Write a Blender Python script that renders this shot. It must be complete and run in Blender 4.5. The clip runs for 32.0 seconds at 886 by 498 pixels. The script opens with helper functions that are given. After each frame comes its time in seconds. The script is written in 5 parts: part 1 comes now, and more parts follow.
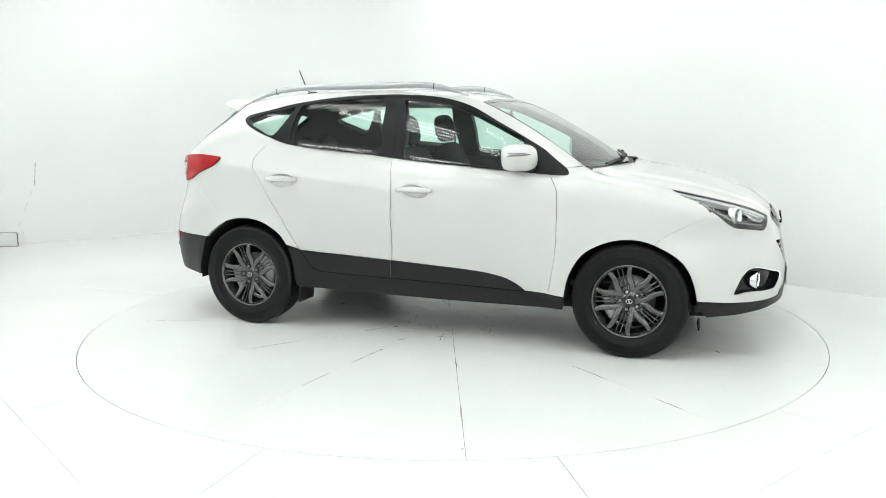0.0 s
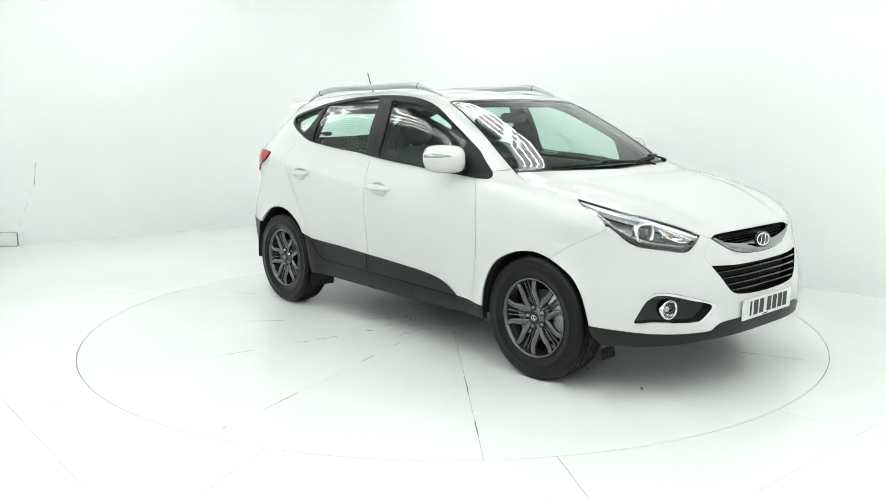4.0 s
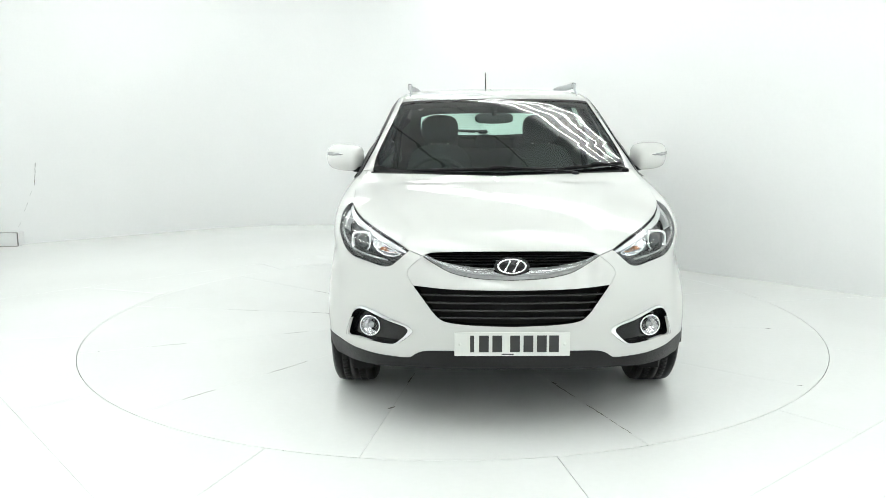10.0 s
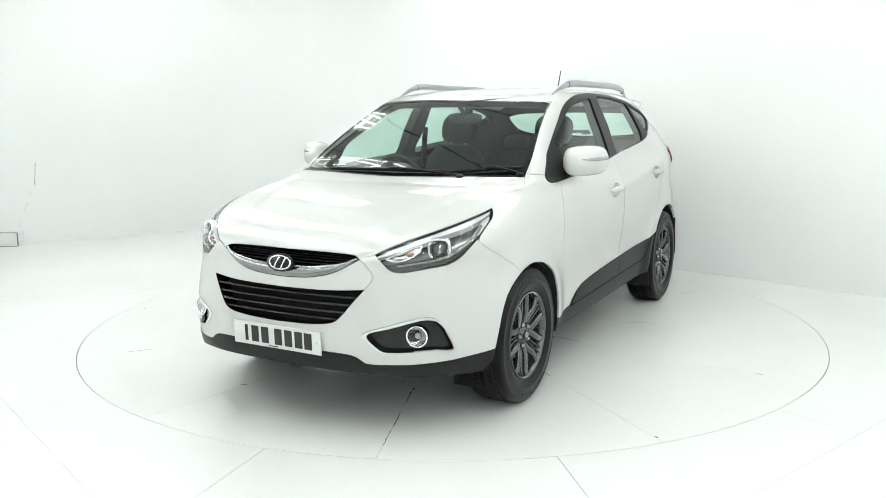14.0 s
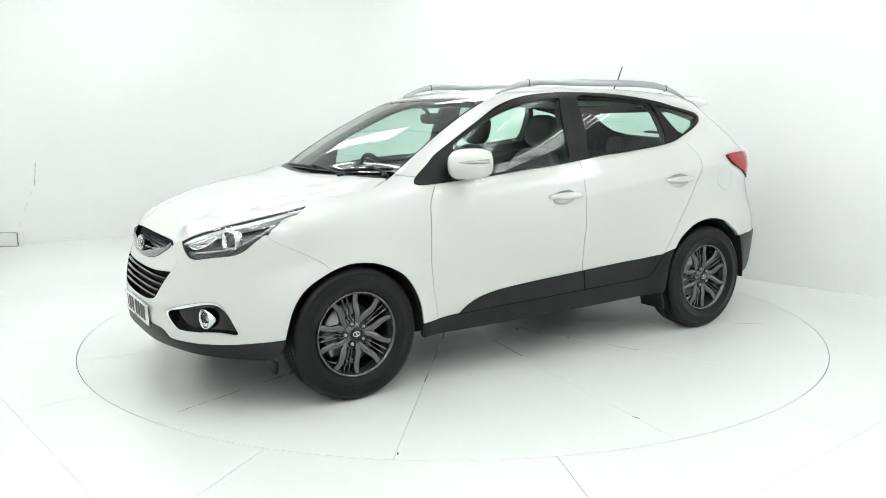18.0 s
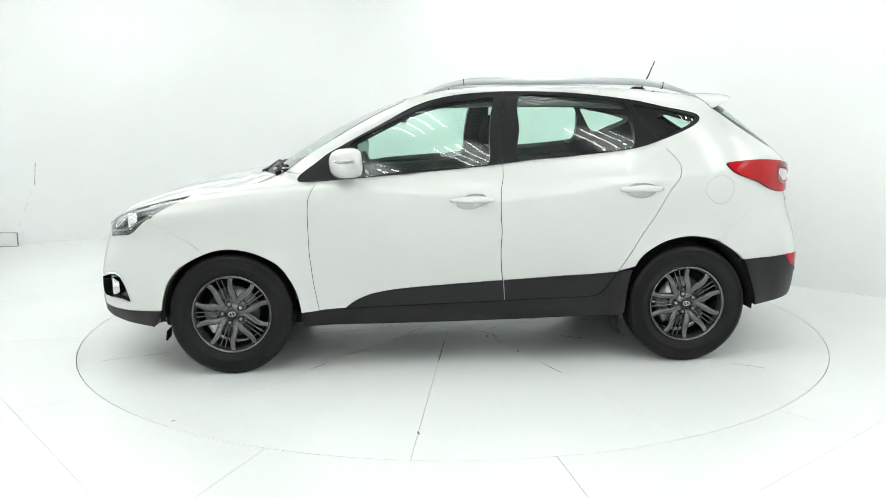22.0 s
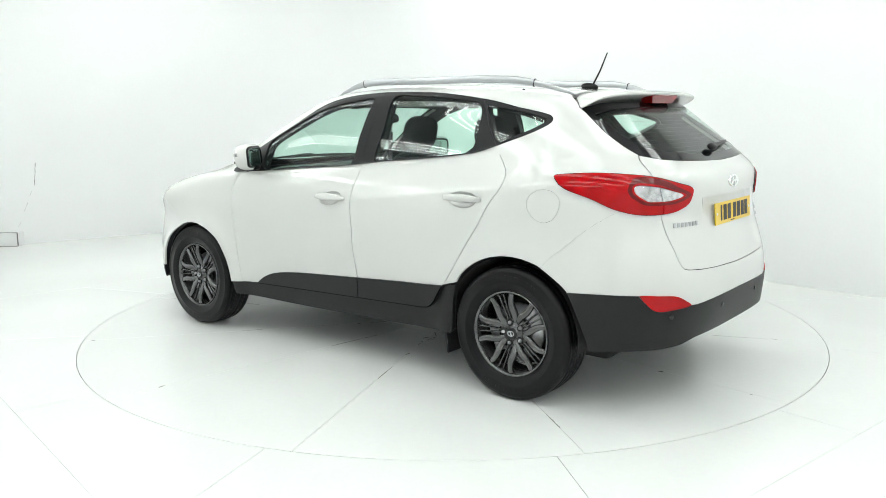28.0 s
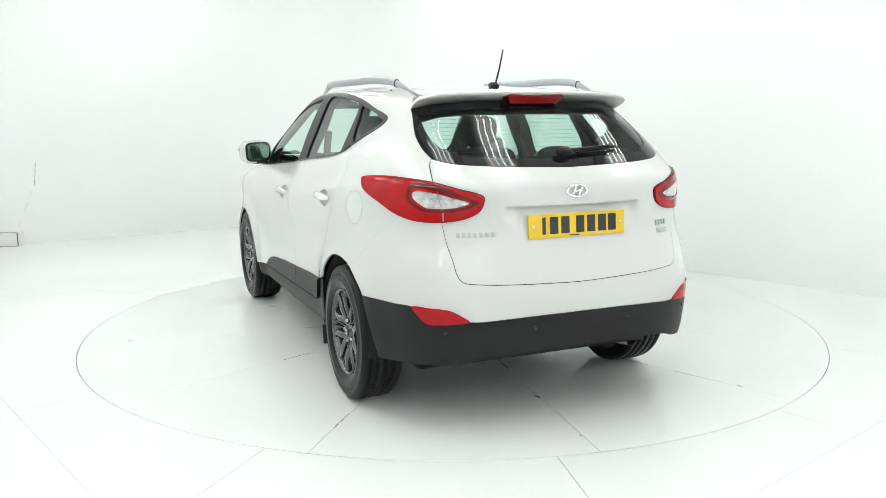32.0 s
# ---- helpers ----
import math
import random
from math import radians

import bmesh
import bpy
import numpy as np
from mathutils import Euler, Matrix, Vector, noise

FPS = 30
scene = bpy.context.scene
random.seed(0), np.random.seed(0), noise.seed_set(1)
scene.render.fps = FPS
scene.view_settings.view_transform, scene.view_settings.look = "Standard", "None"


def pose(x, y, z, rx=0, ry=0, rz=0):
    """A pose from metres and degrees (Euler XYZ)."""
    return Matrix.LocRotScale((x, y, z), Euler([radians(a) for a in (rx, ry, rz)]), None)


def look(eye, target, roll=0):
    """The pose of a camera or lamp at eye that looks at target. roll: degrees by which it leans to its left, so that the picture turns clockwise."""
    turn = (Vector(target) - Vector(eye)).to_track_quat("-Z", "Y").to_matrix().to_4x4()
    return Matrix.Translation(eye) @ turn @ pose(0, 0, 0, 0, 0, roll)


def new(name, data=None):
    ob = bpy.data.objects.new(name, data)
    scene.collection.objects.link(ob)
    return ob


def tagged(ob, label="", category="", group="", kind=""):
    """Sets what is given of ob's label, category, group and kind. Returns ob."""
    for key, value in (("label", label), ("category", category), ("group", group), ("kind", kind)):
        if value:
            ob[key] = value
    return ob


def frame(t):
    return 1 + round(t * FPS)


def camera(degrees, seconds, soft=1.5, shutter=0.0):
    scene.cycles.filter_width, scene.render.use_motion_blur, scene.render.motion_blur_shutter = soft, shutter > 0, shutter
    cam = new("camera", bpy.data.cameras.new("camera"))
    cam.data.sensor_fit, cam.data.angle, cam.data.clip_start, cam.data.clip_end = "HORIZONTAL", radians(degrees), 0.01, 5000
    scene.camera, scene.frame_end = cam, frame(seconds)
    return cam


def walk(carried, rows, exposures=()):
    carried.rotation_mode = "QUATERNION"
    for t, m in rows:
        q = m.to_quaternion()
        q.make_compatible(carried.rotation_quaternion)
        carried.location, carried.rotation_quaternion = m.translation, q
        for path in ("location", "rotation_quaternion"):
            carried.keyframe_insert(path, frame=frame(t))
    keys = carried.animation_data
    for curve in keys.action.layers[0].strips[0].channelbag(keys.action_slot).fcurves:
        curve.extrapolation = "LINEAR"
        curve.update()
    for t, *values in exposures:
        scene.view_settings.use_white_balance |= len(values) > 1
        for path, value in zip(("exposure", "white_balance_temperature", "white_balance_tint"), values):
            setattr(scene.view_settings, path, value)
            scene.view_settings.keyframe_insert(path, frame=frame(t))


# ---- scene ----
cam = camera(56.42, 32.0, soft=.65)
EYE = pose(-.0545, -5.833, 1.476, 90 - 9.4575) @ pose(0, 0, 0, 0, 0, -.3856)
walk(cam, [(0.0, EYE), (32.0, EYE)], exposures=[(0.0, 0.0, 6500, 10), (32.0, 0.0, 6500, 10)])


def turn_at(t):
    """Degrees by which the turntable has turned."""
    return -20.30 - 7.0688 * t


CAR_X, CAR_Y = .0234, .2922      # the car's middle, off the turntable's axis


def car_at(t):
    return pose(0, 0, 0, 0, 0, turn_at(t)) @ pose(CAR_X, CAR_Y, 0)


# ---- light ----
world = bpy.data.worlds.new("studio_dark")
scene.world = world
world.use_nodes = True
world.node_tree.nodes["Background"].inputs[0].default_value = (1, 1, 1, 1)
world.node_tree.nodes["Background"].inputs[1].default_value = 0.0
TUBE_POWER = 10.15


# ---- materials ----
def material(name, colour=(.8, .8, .8), rough=.5, metal=0.0, coat=0.0, emit=0.0, grain=0.0, grain_size=40.0, stain=0.0, stain_size=1.5, bump=0.0, bump_size=200.0, glass=False, ior=1.45, coat_rough=.03, spec=.5):
    """A node material with colour grain and stains at two sizes, and fine relief."""
    m = bpy.data.materials.new(name)
    m.use_nodes = True
    nt = m.node_tree
    p = nt.nodes["Principled BSDF"]
    p.inputs["Base Color"].default_value = (*colour, 1)
    p.inputs["Roughness"].default_value = rough
    p.inputs["Metallic"].default_value = metal
    p.inputs["Coat Weight"].default_value = coat
    p.inputs["Coat Roughness"].default_value = coat_rough
    p.inputs["Specular IOR Level"].default_value = spec
    p.inputs["IOR"].default_value = ior
    if glass:
        p.inputs["Transmission Weight"].default_value = 1.0
    if emit:
        p.inputs["Emission Color"].default_value = (*colour, 1)
        p.inputs["Emission Strength"].default_value = emit
    if grain or stain or bump:
        co = nt.nodes.new("ShaderNodeTexCoord")
    if grain or stain:
        last = None
        for amount, size, detail in ((stain, stain_size, 4), (grain, grain_size, 2)):
            if not amount:
                continue
            tex = nt.nodes.new("ShaderNodeTexNoise")
            tex.inputs["Scale"].default_value = size
            tex.inputs["Detail"].default_value = detail
            nt.links.new(co.outputs["Object"], tex.inputs["Vector"])
            mapped = nt.nodes.new("ShaderNodeMapRange")
            mapped.inputs["From Min"].default_value, mapped.inputs["From Max"].default_value = .3, .7
            mapped.inputs["To Min"].default_value, mapped.inputs["To Max"].default_value = 1 - amount, 1 + amount * .3
            nt.links.new(tex.outputs["Fac"], mapped.inputs["Value"])
            mul = nt.nodes.new("ShaderNodeMix")
            mul.data_type, mul.blend_type = "RGBA", "MULTIPLY"
            mul.inputs[0].default_value = 1
            if last:
                nt.links.new(last, mul.inputs[6])
            else:
                mul.inputs[6].default_value = (*colour, 1)
            nt.links.new(mapped.outputs[0], mul.inputs[7])
            last = mul.outputs[2]
        nt.links.new(last, p.inputs["Base Color"])
    if bump:
        tex = nt.nodes.new("ShaderNodeTexNoise")
        tex.inputs["Scale"].default_value = bump_size
        nt.links.new(co.outputs["Object"], tex.inputs["Vector"])
        b = nt.nodes.new("ShaderNodeBump")
        b.inputs["Strength"].default_value = bump
        b.inputs["Distance"].default_value = .002
        nt.links.new(tex.outputs["Fac"], b.inputs["Height"])
        nt.links.new(b.outputs[0], p.inputs["Normal"])
    return m


PAINT = material("white_car_paint", (.60, .604, .588), .33, coat=1.0, grain=.01, grain_size=300)
PLASTIC = material("black_grained_plastic", (.013, .013, .0136), .44, spec=.32, grain=.2, grain_size=150, stain=.1, stain_size=6, bump=.25, bump_size=500)
RUBBER = material("tyre_rubber", (.0045, .0045, .005), .34, spec=.28, grain=.25, grain_size=60, stain=.15, stain_size=8, bump=.2, bump_size=300)
ALLOY = material("dark_grey_alloy", (.118, .119, .121), .25, metal=.78, coat=.3, grain=.05, grain_size=80)
FLOOR_PAINT = material("white_floor_paint", (.775, .785, .775), .22, grain=.015, grain_size=30, stain=.05, stain_size=.8, bump=.05, bump_size=60, spec=.35)
WALL_PAINT = material("white_wall_paint", (.84, .845, .845), .55, grain=.01, grain_size=40, stain=.03, stain_size=.5, bump=.05, bump_size=80)
CEILING_GREY = material("grey_ceiling_sheet", (.64, .645, .65), .5, grain=.1, grain_size=20, stain=.15, stain_size=.7)
SEAM_DARK = material("dark_joint", (.006, .006, .0065), .8, spec=.1)
HOUSING = material("white_light_housing", (.75, .75, .75), .4)
TUBE = material("fluorescent_tube", (.952, 1.0, .970), emit=TUBE_POWER)


# ---- helpers for building ----
def part(name, bm, mat, parent=None, label="", smooth=True):
    """One mesh object from a bmesh, under a thing or a part."""
    me = bpy.data.meshes.new(name)
    bm.to_mesh(me)
    bm.free()
    if smooth:
        me.shade_smooth()
    me.materials.append(mat)
    ob = new(name, me)
    ob.parent = parent
    if label:
        ob["label"] = label
    return ob


def raw(name, verts, faces, mat, parent=None, label="", smooth=False, normals=None):
    """One mesh object from vertices and faces."""
    me = bpy.data.meshes.new(name)
    me.from_pydata([tuple(map(float, p)) for p in verts], [], [tuple(map(int, f)) for f in faces])
    me.update()
    if smooth:
        me.shade_smooth()
    if normals is not None:
        me.normals_split_custom_set_from_vertices([tuple(map(float, n)) for n in normals])
    me.materials.append(mat)
    ob = new(name, me)
    ob.parent = parent
    if label:
        ob["label"] = label
    return ob


def box(bm, sx, sy, sz, m=None, bevel=0.0):
    """A bevelled block of that size about the pose m."""
    made = bmesh.ops.create_cube(bm, size=1, matrix=(m or Matrix()) @ Matrix.Diagonal((sx, sy, sz, 1)))
    if bevel:
        edges = list({e for v in made["verts"] for e in v.link_edges})
        bmesh.ops.bevel(bm, geom=edges, offset=bevel, segments=2, affect="EDGES", profile=.6)


def lathe(bm, profile, segs, m=None, axis="y"):
    """A turned body from (radius, along) pairs, round the y axis."""
    rings = []
    for r, a in profile:
        ring = []
        for k in range(segs):
            th = 2 * math.pi * k / segs
            p = Vector((r * math.cos(th), a, r * math.sin(th)))
            ring.append(bm.verts.new((m or Matrix()) @ p))
        rings.append(ring)
    for ra, rb in zip(rings, rings[1:]):
        for k in range(segs):
            bm.faces.new((ra[k], ra[(k + 1) % segs], rb[(k + 1) % segs], rb[k]))
    return rings


def empty(name, m=None):
    ob = new(name)
    ob.empty_display_size = .2
    ob.matrix_basis = m or Matrix()
    return ob
# ---- the car body's base surface: horizontal slices, each a rounded outline ----
# height against the reach of the nose and windscreen, of the tail, and the half width at mid length
NOSE = [(.17, 2.02), (.22, 2.12), (.30, 2.185), (.40, 2.20), (.50, 2.202), (.60, 2.19), (.70, 2.165), (.79, 2.13), (.84, 2.10), (.88, 2.05), (.92, 1.97),
        (.97, 1.83), (1.02, 1.66), (1.06, 1.48), (1.085, 1.33), (1.105, 1.24), (1.14, 1.18), (1.20, 1.10), (1.30, .945), (1.42, .71), (1.50, .53), (1.555, .38), (1.59, .23), (1.61, .05),
        (1.622, -.12), (1.631, -.28), (1.639, -.45)]
TAIL = [(.17, 1.95), (.22, 2.06), (.30, 2.13), (.45, 2.168), (.60, 2.174), (.70, 2.163), (.80, 2.141), (.90, 2.12), (1.00, 2.105), (1.10, 2.11), (1.16, 2.10), (1.22, 2.04),
        (1.30, 1.945), (1.40, 1.825), (1.50, 1.70), (1.54, 1.63), (1.57, 1.52), (1.59, 1.38), (1.605, 1.20), (1.62, .95), (1.631, .72), (1.639, .50)]
HALF = [(.17, .79), (.22, .84), (.30, .868), (.40, .880), (.50, .886), (.62, .895), (.75, .905), (.86, .909), (.95, .904), (1.02, .892), (1.07, .874), (1.12, .848), (1.20, .808),
        (1.30, .759), (1.40, .7135), (1.48, .680), (1.53, .661), (1.56, .646), (1.58, .630), (1.598, .602), (1.613, .55), (1.624, .45), (1.632, .30), (1.637, .14), (1.639, .02)]
ROUND_F = [(.17, 3.3), (.5, 3.2), (.75, 3.1), (.9, 4.2), (1.0, 5.5), (1.1, 5.3), (1.5, 5.3), (1.6, 4.5), (1.64, 3.0)]
ROUND_R = [(.17, 4.0), (.6, 4.2), (.75, 3.95), (.92, 3.5), (1.1, 3.6), (1.2, 3.8), (1.5, 4.0), (1.6, 3.2), (1.64, 2.5)]
FACE, FLANK_F, FLANK_R, MID = 0.85, 2.55, 1.65, -.475     # lengths along the belt: half an end face, the flank ahead of and behind MID
BELT = 2 * FACE + FLANK_F + FLANK_R
END_F, END_R = 1.1, 1.3          # length over which the plan rounds off
ZLO, ZHI = .17, 1.639
WS_BACK = .062                   # by how much the middle of the windscreen lies behind the rounded plan


def smooth_curve(pairs, z, soft=5):
    """A smoothed line through the pairs, at the heights z."""
    zs, vs = np.array(pairs).T
    grid = np.linspace(zs[0] - .02, zs[-1] + .02, 1600)
    h, d = np.diff(zs), np.diff(vs) / np.diff(zs)
    m = np.concatenate([[d[0]], (d[1:] * h[:-1] + d[:-1] * h[1:]) / (h[1:] + h[:-1]), [d[-1]]])
    m[1:-1] = np.where(d[1:] * d[:-1] > 0, np.sign(m[1:-1]) * np.minimum(np.abs(m[1:-1]), 2.5 * np.minimum(np.abs(d[1:]), np.abs(d[:-1]))), 0)
    i = np.clip(np.searchsorted(zs, grid) - 1, 0, len(h) - 1)
    t = np.clip((grid - zs[i]) / h[i], 0, 1)
    line = vs[i] * (1 + 2 * t) * (1 - t) ** 2 + vs[i + 1] * t * t * (3 - 2 * t) + h[i] * (m[i] * t * (1 - t) ** 2 - m[i + 1] * t * t * (1 - t))
    line = line + np.where(grid < zs[0], (grid - zs[0]) * d[0], 0) + np.where(grid > zs[-1], (grid - zs[-1]) * d[-1], 0)
    step = grid[1] - grid[0]
    for near, reach in ((1, .012),):
        n = int(reach / step * soft / 5)
        k = np.exp(-.5 * (np.arange(-3 * n, 3 * n + 1) / n) ** 2)
        line = np.convolve(np.pad(line, 3 * n, mode="reflect", reflect_type="odd"), k / k.sum(), "valid")
    return np.interp(z, grid, line)


ZROW = np.concatenate([np.linspace(ZLO, 1.56, 700), 1.56 + (ZHI - 1.56) * np.sin(np.linspace(0, math.pi / 2, 260))[1:]])
COLS = {k: smooth_curve(p, ZROW, s) for k, p, s in (("f", NOSE, 5), ("r", TAIL, 5), ("w", HALF, 5), ("nf", ROUND_F, 15), ("nr", ROUND_R, 15))}
for key in ("f", "r", "w"):      # nearly flat at the top: the rows crowd there, so no smoothing
    top = ZROW > 1.585
    COLS[key][top] = np.interp(ZROW[top], *np.array({"f": NOSE, "r": TAIL, "w": HALF}[key]).T)
VROW = np.concatenate([[0], np.cumsum(np.sqrt(np.diff(ZROW) ** 2 + (np.diff(COLS["f"]) ** 2 + np.diff(COLS["r"]) ** 2 + np.diff(COLS["w"]) ** 2) / 3))])
VTOP = VROW[-1]


def ramp(x, a, b):
    q = np.clip((x - a) / (b - a), 0, 1)
    return q * q * (3 - 2 * q)


def v_of_z(z):
    return np.interp(z, ZROW, VROW)


def flare(x, z, y):
    """Outward swell of the flanks: wheel arches, the shoulder line and the hollow of the doors."""
    d = 0
    for wx in (1.32, -1.32):
        r = np.hypot(x - wx, z - .34)
        d = d + .030 * np.exp(-((r - .40) / .10) ** 2) * (1 - ramp(z, .55, .95))
    d = d + .030 * ramp(x, 1.25, 1.65) * (1 - ramp(z, .45, .75))
    crease = np.interp(x, [-1.75, -1.05, -.10, .35], [1.145, 1.075, .955, .945])
    d = d + .007 * np.exp(-np.sqrt(((z - crease) / .055) ** 2 + .03) + .17) * ramp(-x, -.30, .30) * (1 - ramp(-x, 1.35, 1.75))
    d = d - .012 * np.exp(-((z - .52) / .13) ** 2) * (1 - ramp(np.abs(x), .55, .95))
    return d


def skin(S, v, lift=0.0):
    """Points of the body at the belt length S (0 at the nose, BELT at the tail; negative: the other side) and row v, lifted along the normal."""
    if np.any(lift):
        P, N = skin(S, v), skin_normal(S, v)
        return P + N * np.asarray(lift)[..., None] if np.ndim(lift) else P + N * lift
    S, v = np.broadcast_arrays(np.asarray(S, float), np.asarray(v, float))
    side = np.where(S < 0, -1.0, 1.0)
    side = np.where(S > BELT, -1.0, np.where(S < -BELT, 1.0, side))
    q = np.abs(S)
    q = np.where(q > BELT, 2 * BELT - q, q)
    z = np.interp(v, VROW, ZROW)
    g = {k: np.interp(v, VROW, c) for k, c in COLS.items()}
    front = q < FACE + FLANK_F
    e = np.where(front, q, BELT - q)
    reach = np.where(front, g["f"] - MID, g["r"] + MID)
    flank = np.where(front, FLANK_F, FLANK_R)
    end = np.minimum(np.where(front, END_F, END_R), .75 * reach)
    k = 1 - end / reach
    u = (FACE + flank - e) / flank
    a = np.where(e < FACE, 1.0, np.clip((u - k) / (1 - k), 0, 1))
    b = np.where(e < FACE, e / FACE, 1.0)
    n = np.where(front, g["nf"], g["nr"])
    m = (a ** n + np.maximum(b, 1e-9) ** n) ** (1 / n)
    xi, eta = a / m, b / m
    along = np.where((e >= FACE) & (u < k), reach * u, reach - end + end * xi)
    x = MID + np.where(front, along, -along)
    # the windscreen and the roof's front are an even shallow arch between the pillars
    edge = .91
    drop = end * (1 - np.clip(1 - edge ** n, 0, 1) ** (1 / n))
    arch = WS_BACK + (drop - WS_BACK) * (eta / edge) ** 2 - end * (1 - xi)
    x = x - np.where(front & (eta < edge), arch * ramp(z, 1.08, 1.145) * (1 - ramp(z, 1.57, 1.632)), 0)
    lift_z = .085 * ramp(-x, .5, 1.7) * ramp(z, .85, 1.05) * (1 - ramp(z, 1.30, 1.52))
    w = np.interp(np.interp(z - lift_z, ZROW, VROW), VROW, COLS["w"])
    y = w * eta
    y = y + flare(x, z, y) * ramp(eta, .75, .97)
    return np.stack([x, side * y, z], -1)


def skin_normal(S, v):
    S, v = np.broadcast_arrays(np.asarray(S, float), np.asarray(v, float))
    h = 2e-3
    v0, v1 = np.clip(v - h, 0, VTOP), np.clip(v + h, 0, VTOP)
    a = skin(S + h, v) - skin(S - h, v)
    b = skin(S, v1) - skin(S, v0)
    n = np.cross(a, b)
    ln = np.linalg.norm(n, axis=-1, keepdims=True)
    n = n / np.maximum(ln, 1e-12)
    return np.where(ln > 1e-9, n, np.array([0, 0, 1.0]))
# ---- the room ----
R_TABLE = 2.4915
HIGH = 3.32                      # ceiling height


CHIP = material("grey_paint_chip", (.14, .14, .13), .8, grain=.4, grain_size=120)
STEEL_GREY = material("grey_hanger", (.4, .4, .4), .5)
CRACK_ALONG = (.165, .364, .393, .412)
CRACK_UP = (.15, .627, .70, .935)


def prism(name, outline, z0, z1, mat, parent=None, bevel=0.0, label="", **tags):
    """An upright slab over a closed outline."""
    n = len(outline)
    o = np.array(outline, float)
    rows = [(o, z0), (o, z1 - bevel)]
    if bevel:
        rows.append((offset_in(o, bevel), z1))
    verts = [(x, y, z) for pts, z in rows for x, y in pts]
    k = len(rows)
    faces = [tuple(range(n))[::-1], tuple(range((k - 1) * n, k * n))]
    for r in range(k - 1):
        faces += [(r * n + i, r * n + (i + 1) % n, (r + 1) * n + (i + 1) % n, (r + 1) * n + i) for i in range(n)]
    return tagged(raw(name, verts, faces, mat, parent, label), **tags)


def offset_in(poly, d):
    t = np.roll(poly, -1, 0) - np.roll(poly, 1, 0)
    t = t / np.maximum(np.linalg.norm(t, axis=1, keepdims=True), 1e-9)
    return poly + np.stack([-t[:, 1], t[:, 0]], 1) * d


def arc(r, a0, a1, n):
    return [(r * math.cos(radians(a)), r * math.sin(radians(a))) for a in np.linspace(a0, a1, n)]


def turntable():
    """A flush round platform of twelve wedge plates round a small centre plate."""
    base = prism("turntable", arc(R_TABLE - .004, 0, 357, 120), -.20, -.006, SEAM_DARK, label="white painted round turntable of twelve wedge plates", category="turntable", kind="structure")
    g = .0008
    for k in range(12):
        a0, a1 = 21.2 + 30 * k, 51.2 + 30 * k
        out = arc(R_TABLE, a0 + math.degrees(g / R_TABLE), a1 - math.degrees(g / R_TABLE), 14)
        inn = arc(.258, a1 - math.degrees(g / .258), a0 + math.degrees(g / .258), 6)
        prism("wedge_plate", out + inn, -.006, 0, FLOOR_PAINT, base, .0008)
    prism("centre_plate", arc(.2555, 0, 352, 46), -.006, 0, FLOOR_PAINT, base, .0008)
    rng = random.Random(4)
    for k in range(26):          # small chips in the paint along the joints
        a = 21.2 + 30 * rng.randrange(12)
        r = rng.uniform(.3, 2.45)
        s = rng.uniform(.007, .028)
        bm = bmesh.new()
        m = pose(0, 0, 0, 0, 0, a) @ pose(r, rng.uniform(-.012, .012), .0004, 0, 0, rng.uniform(-40, 40))
        pts = [bm.verts.new(m @ Vector((s * math.cos(q) * rng.uniform(.6, 1.3), s * .28 * math.sin(q) * rng.uniform(.5, 1.4), 0))) for q in np.linspace(0, 2 * math.pi, 9, endpoint=False)]
        bm.faces.new(pts)
        part("paint_chip", bm, CHIP, base, smooth=False)
    for k in range(46):          # ragged stretches where the joints have opened
        a = 21.2 + 30 * (k % 12)
        r0 = rng.uniform(.28, 2.2)
        length = rng.uniform(.08, .32)
        bm = bmesh.new()
        m = pose(0, 0, 0, 0, 0, a)
        upper, lower = [], []
        for q in np.linspace(0, 1, 12):
            wide = .0042 * math.sin(math.pi * q) ** .4 * rng.uniform(.15, 1.0)
            mid = rng.uniform(-.0025, .0025)
            upper.append(bm.verts.new(m @ Vector((r0 + length * q, mid + wide, .0005))))
            lower.append(bm.verts.new(m @ Vector((r0 + length * q, mid - wide, .0005))))
        for i in range(11):
            bm.faces.new((lower[i], lower[i + 1], upper[i + 1], upper[i]))
        part("open_joint", bm, CHIP, base, smooth=False)
    for k in range(30):          # fine cracks round the centre plate
        a, r = rng.uniform(0, 2 * math.pi), rng.uniform(.24, .55)
        way = a + rng.choice((math.pi / 2, 0)) + rng.uniform(-.5, .5)
        bm = bmesh.new()
        x, y = r * math.cos(a), r * math.sin(a)
        strip = []
        for i in range(7):
            w = .0022 * math.sin(math.pi * (i + .5) / 7)
            strip.append((bm.verts.new((x - w * math.sin(way), y + w * math.cos(way), .0005)), bm.verts.new((x + w * math.sin(way), y - w * math.cos(way), .0005))))
            way += rng.uniform(-.5, .5)
            x, y = x + .02 * math.cos(way), y + .02 * math.sin(way)
        for (p, q), (p1, q1) in zip(strip, strip[1:]):
            bm.faces.new((q, q1, p1, p))
        part("paint_crack", bm, CHIP, base, smooth=False)
    return base


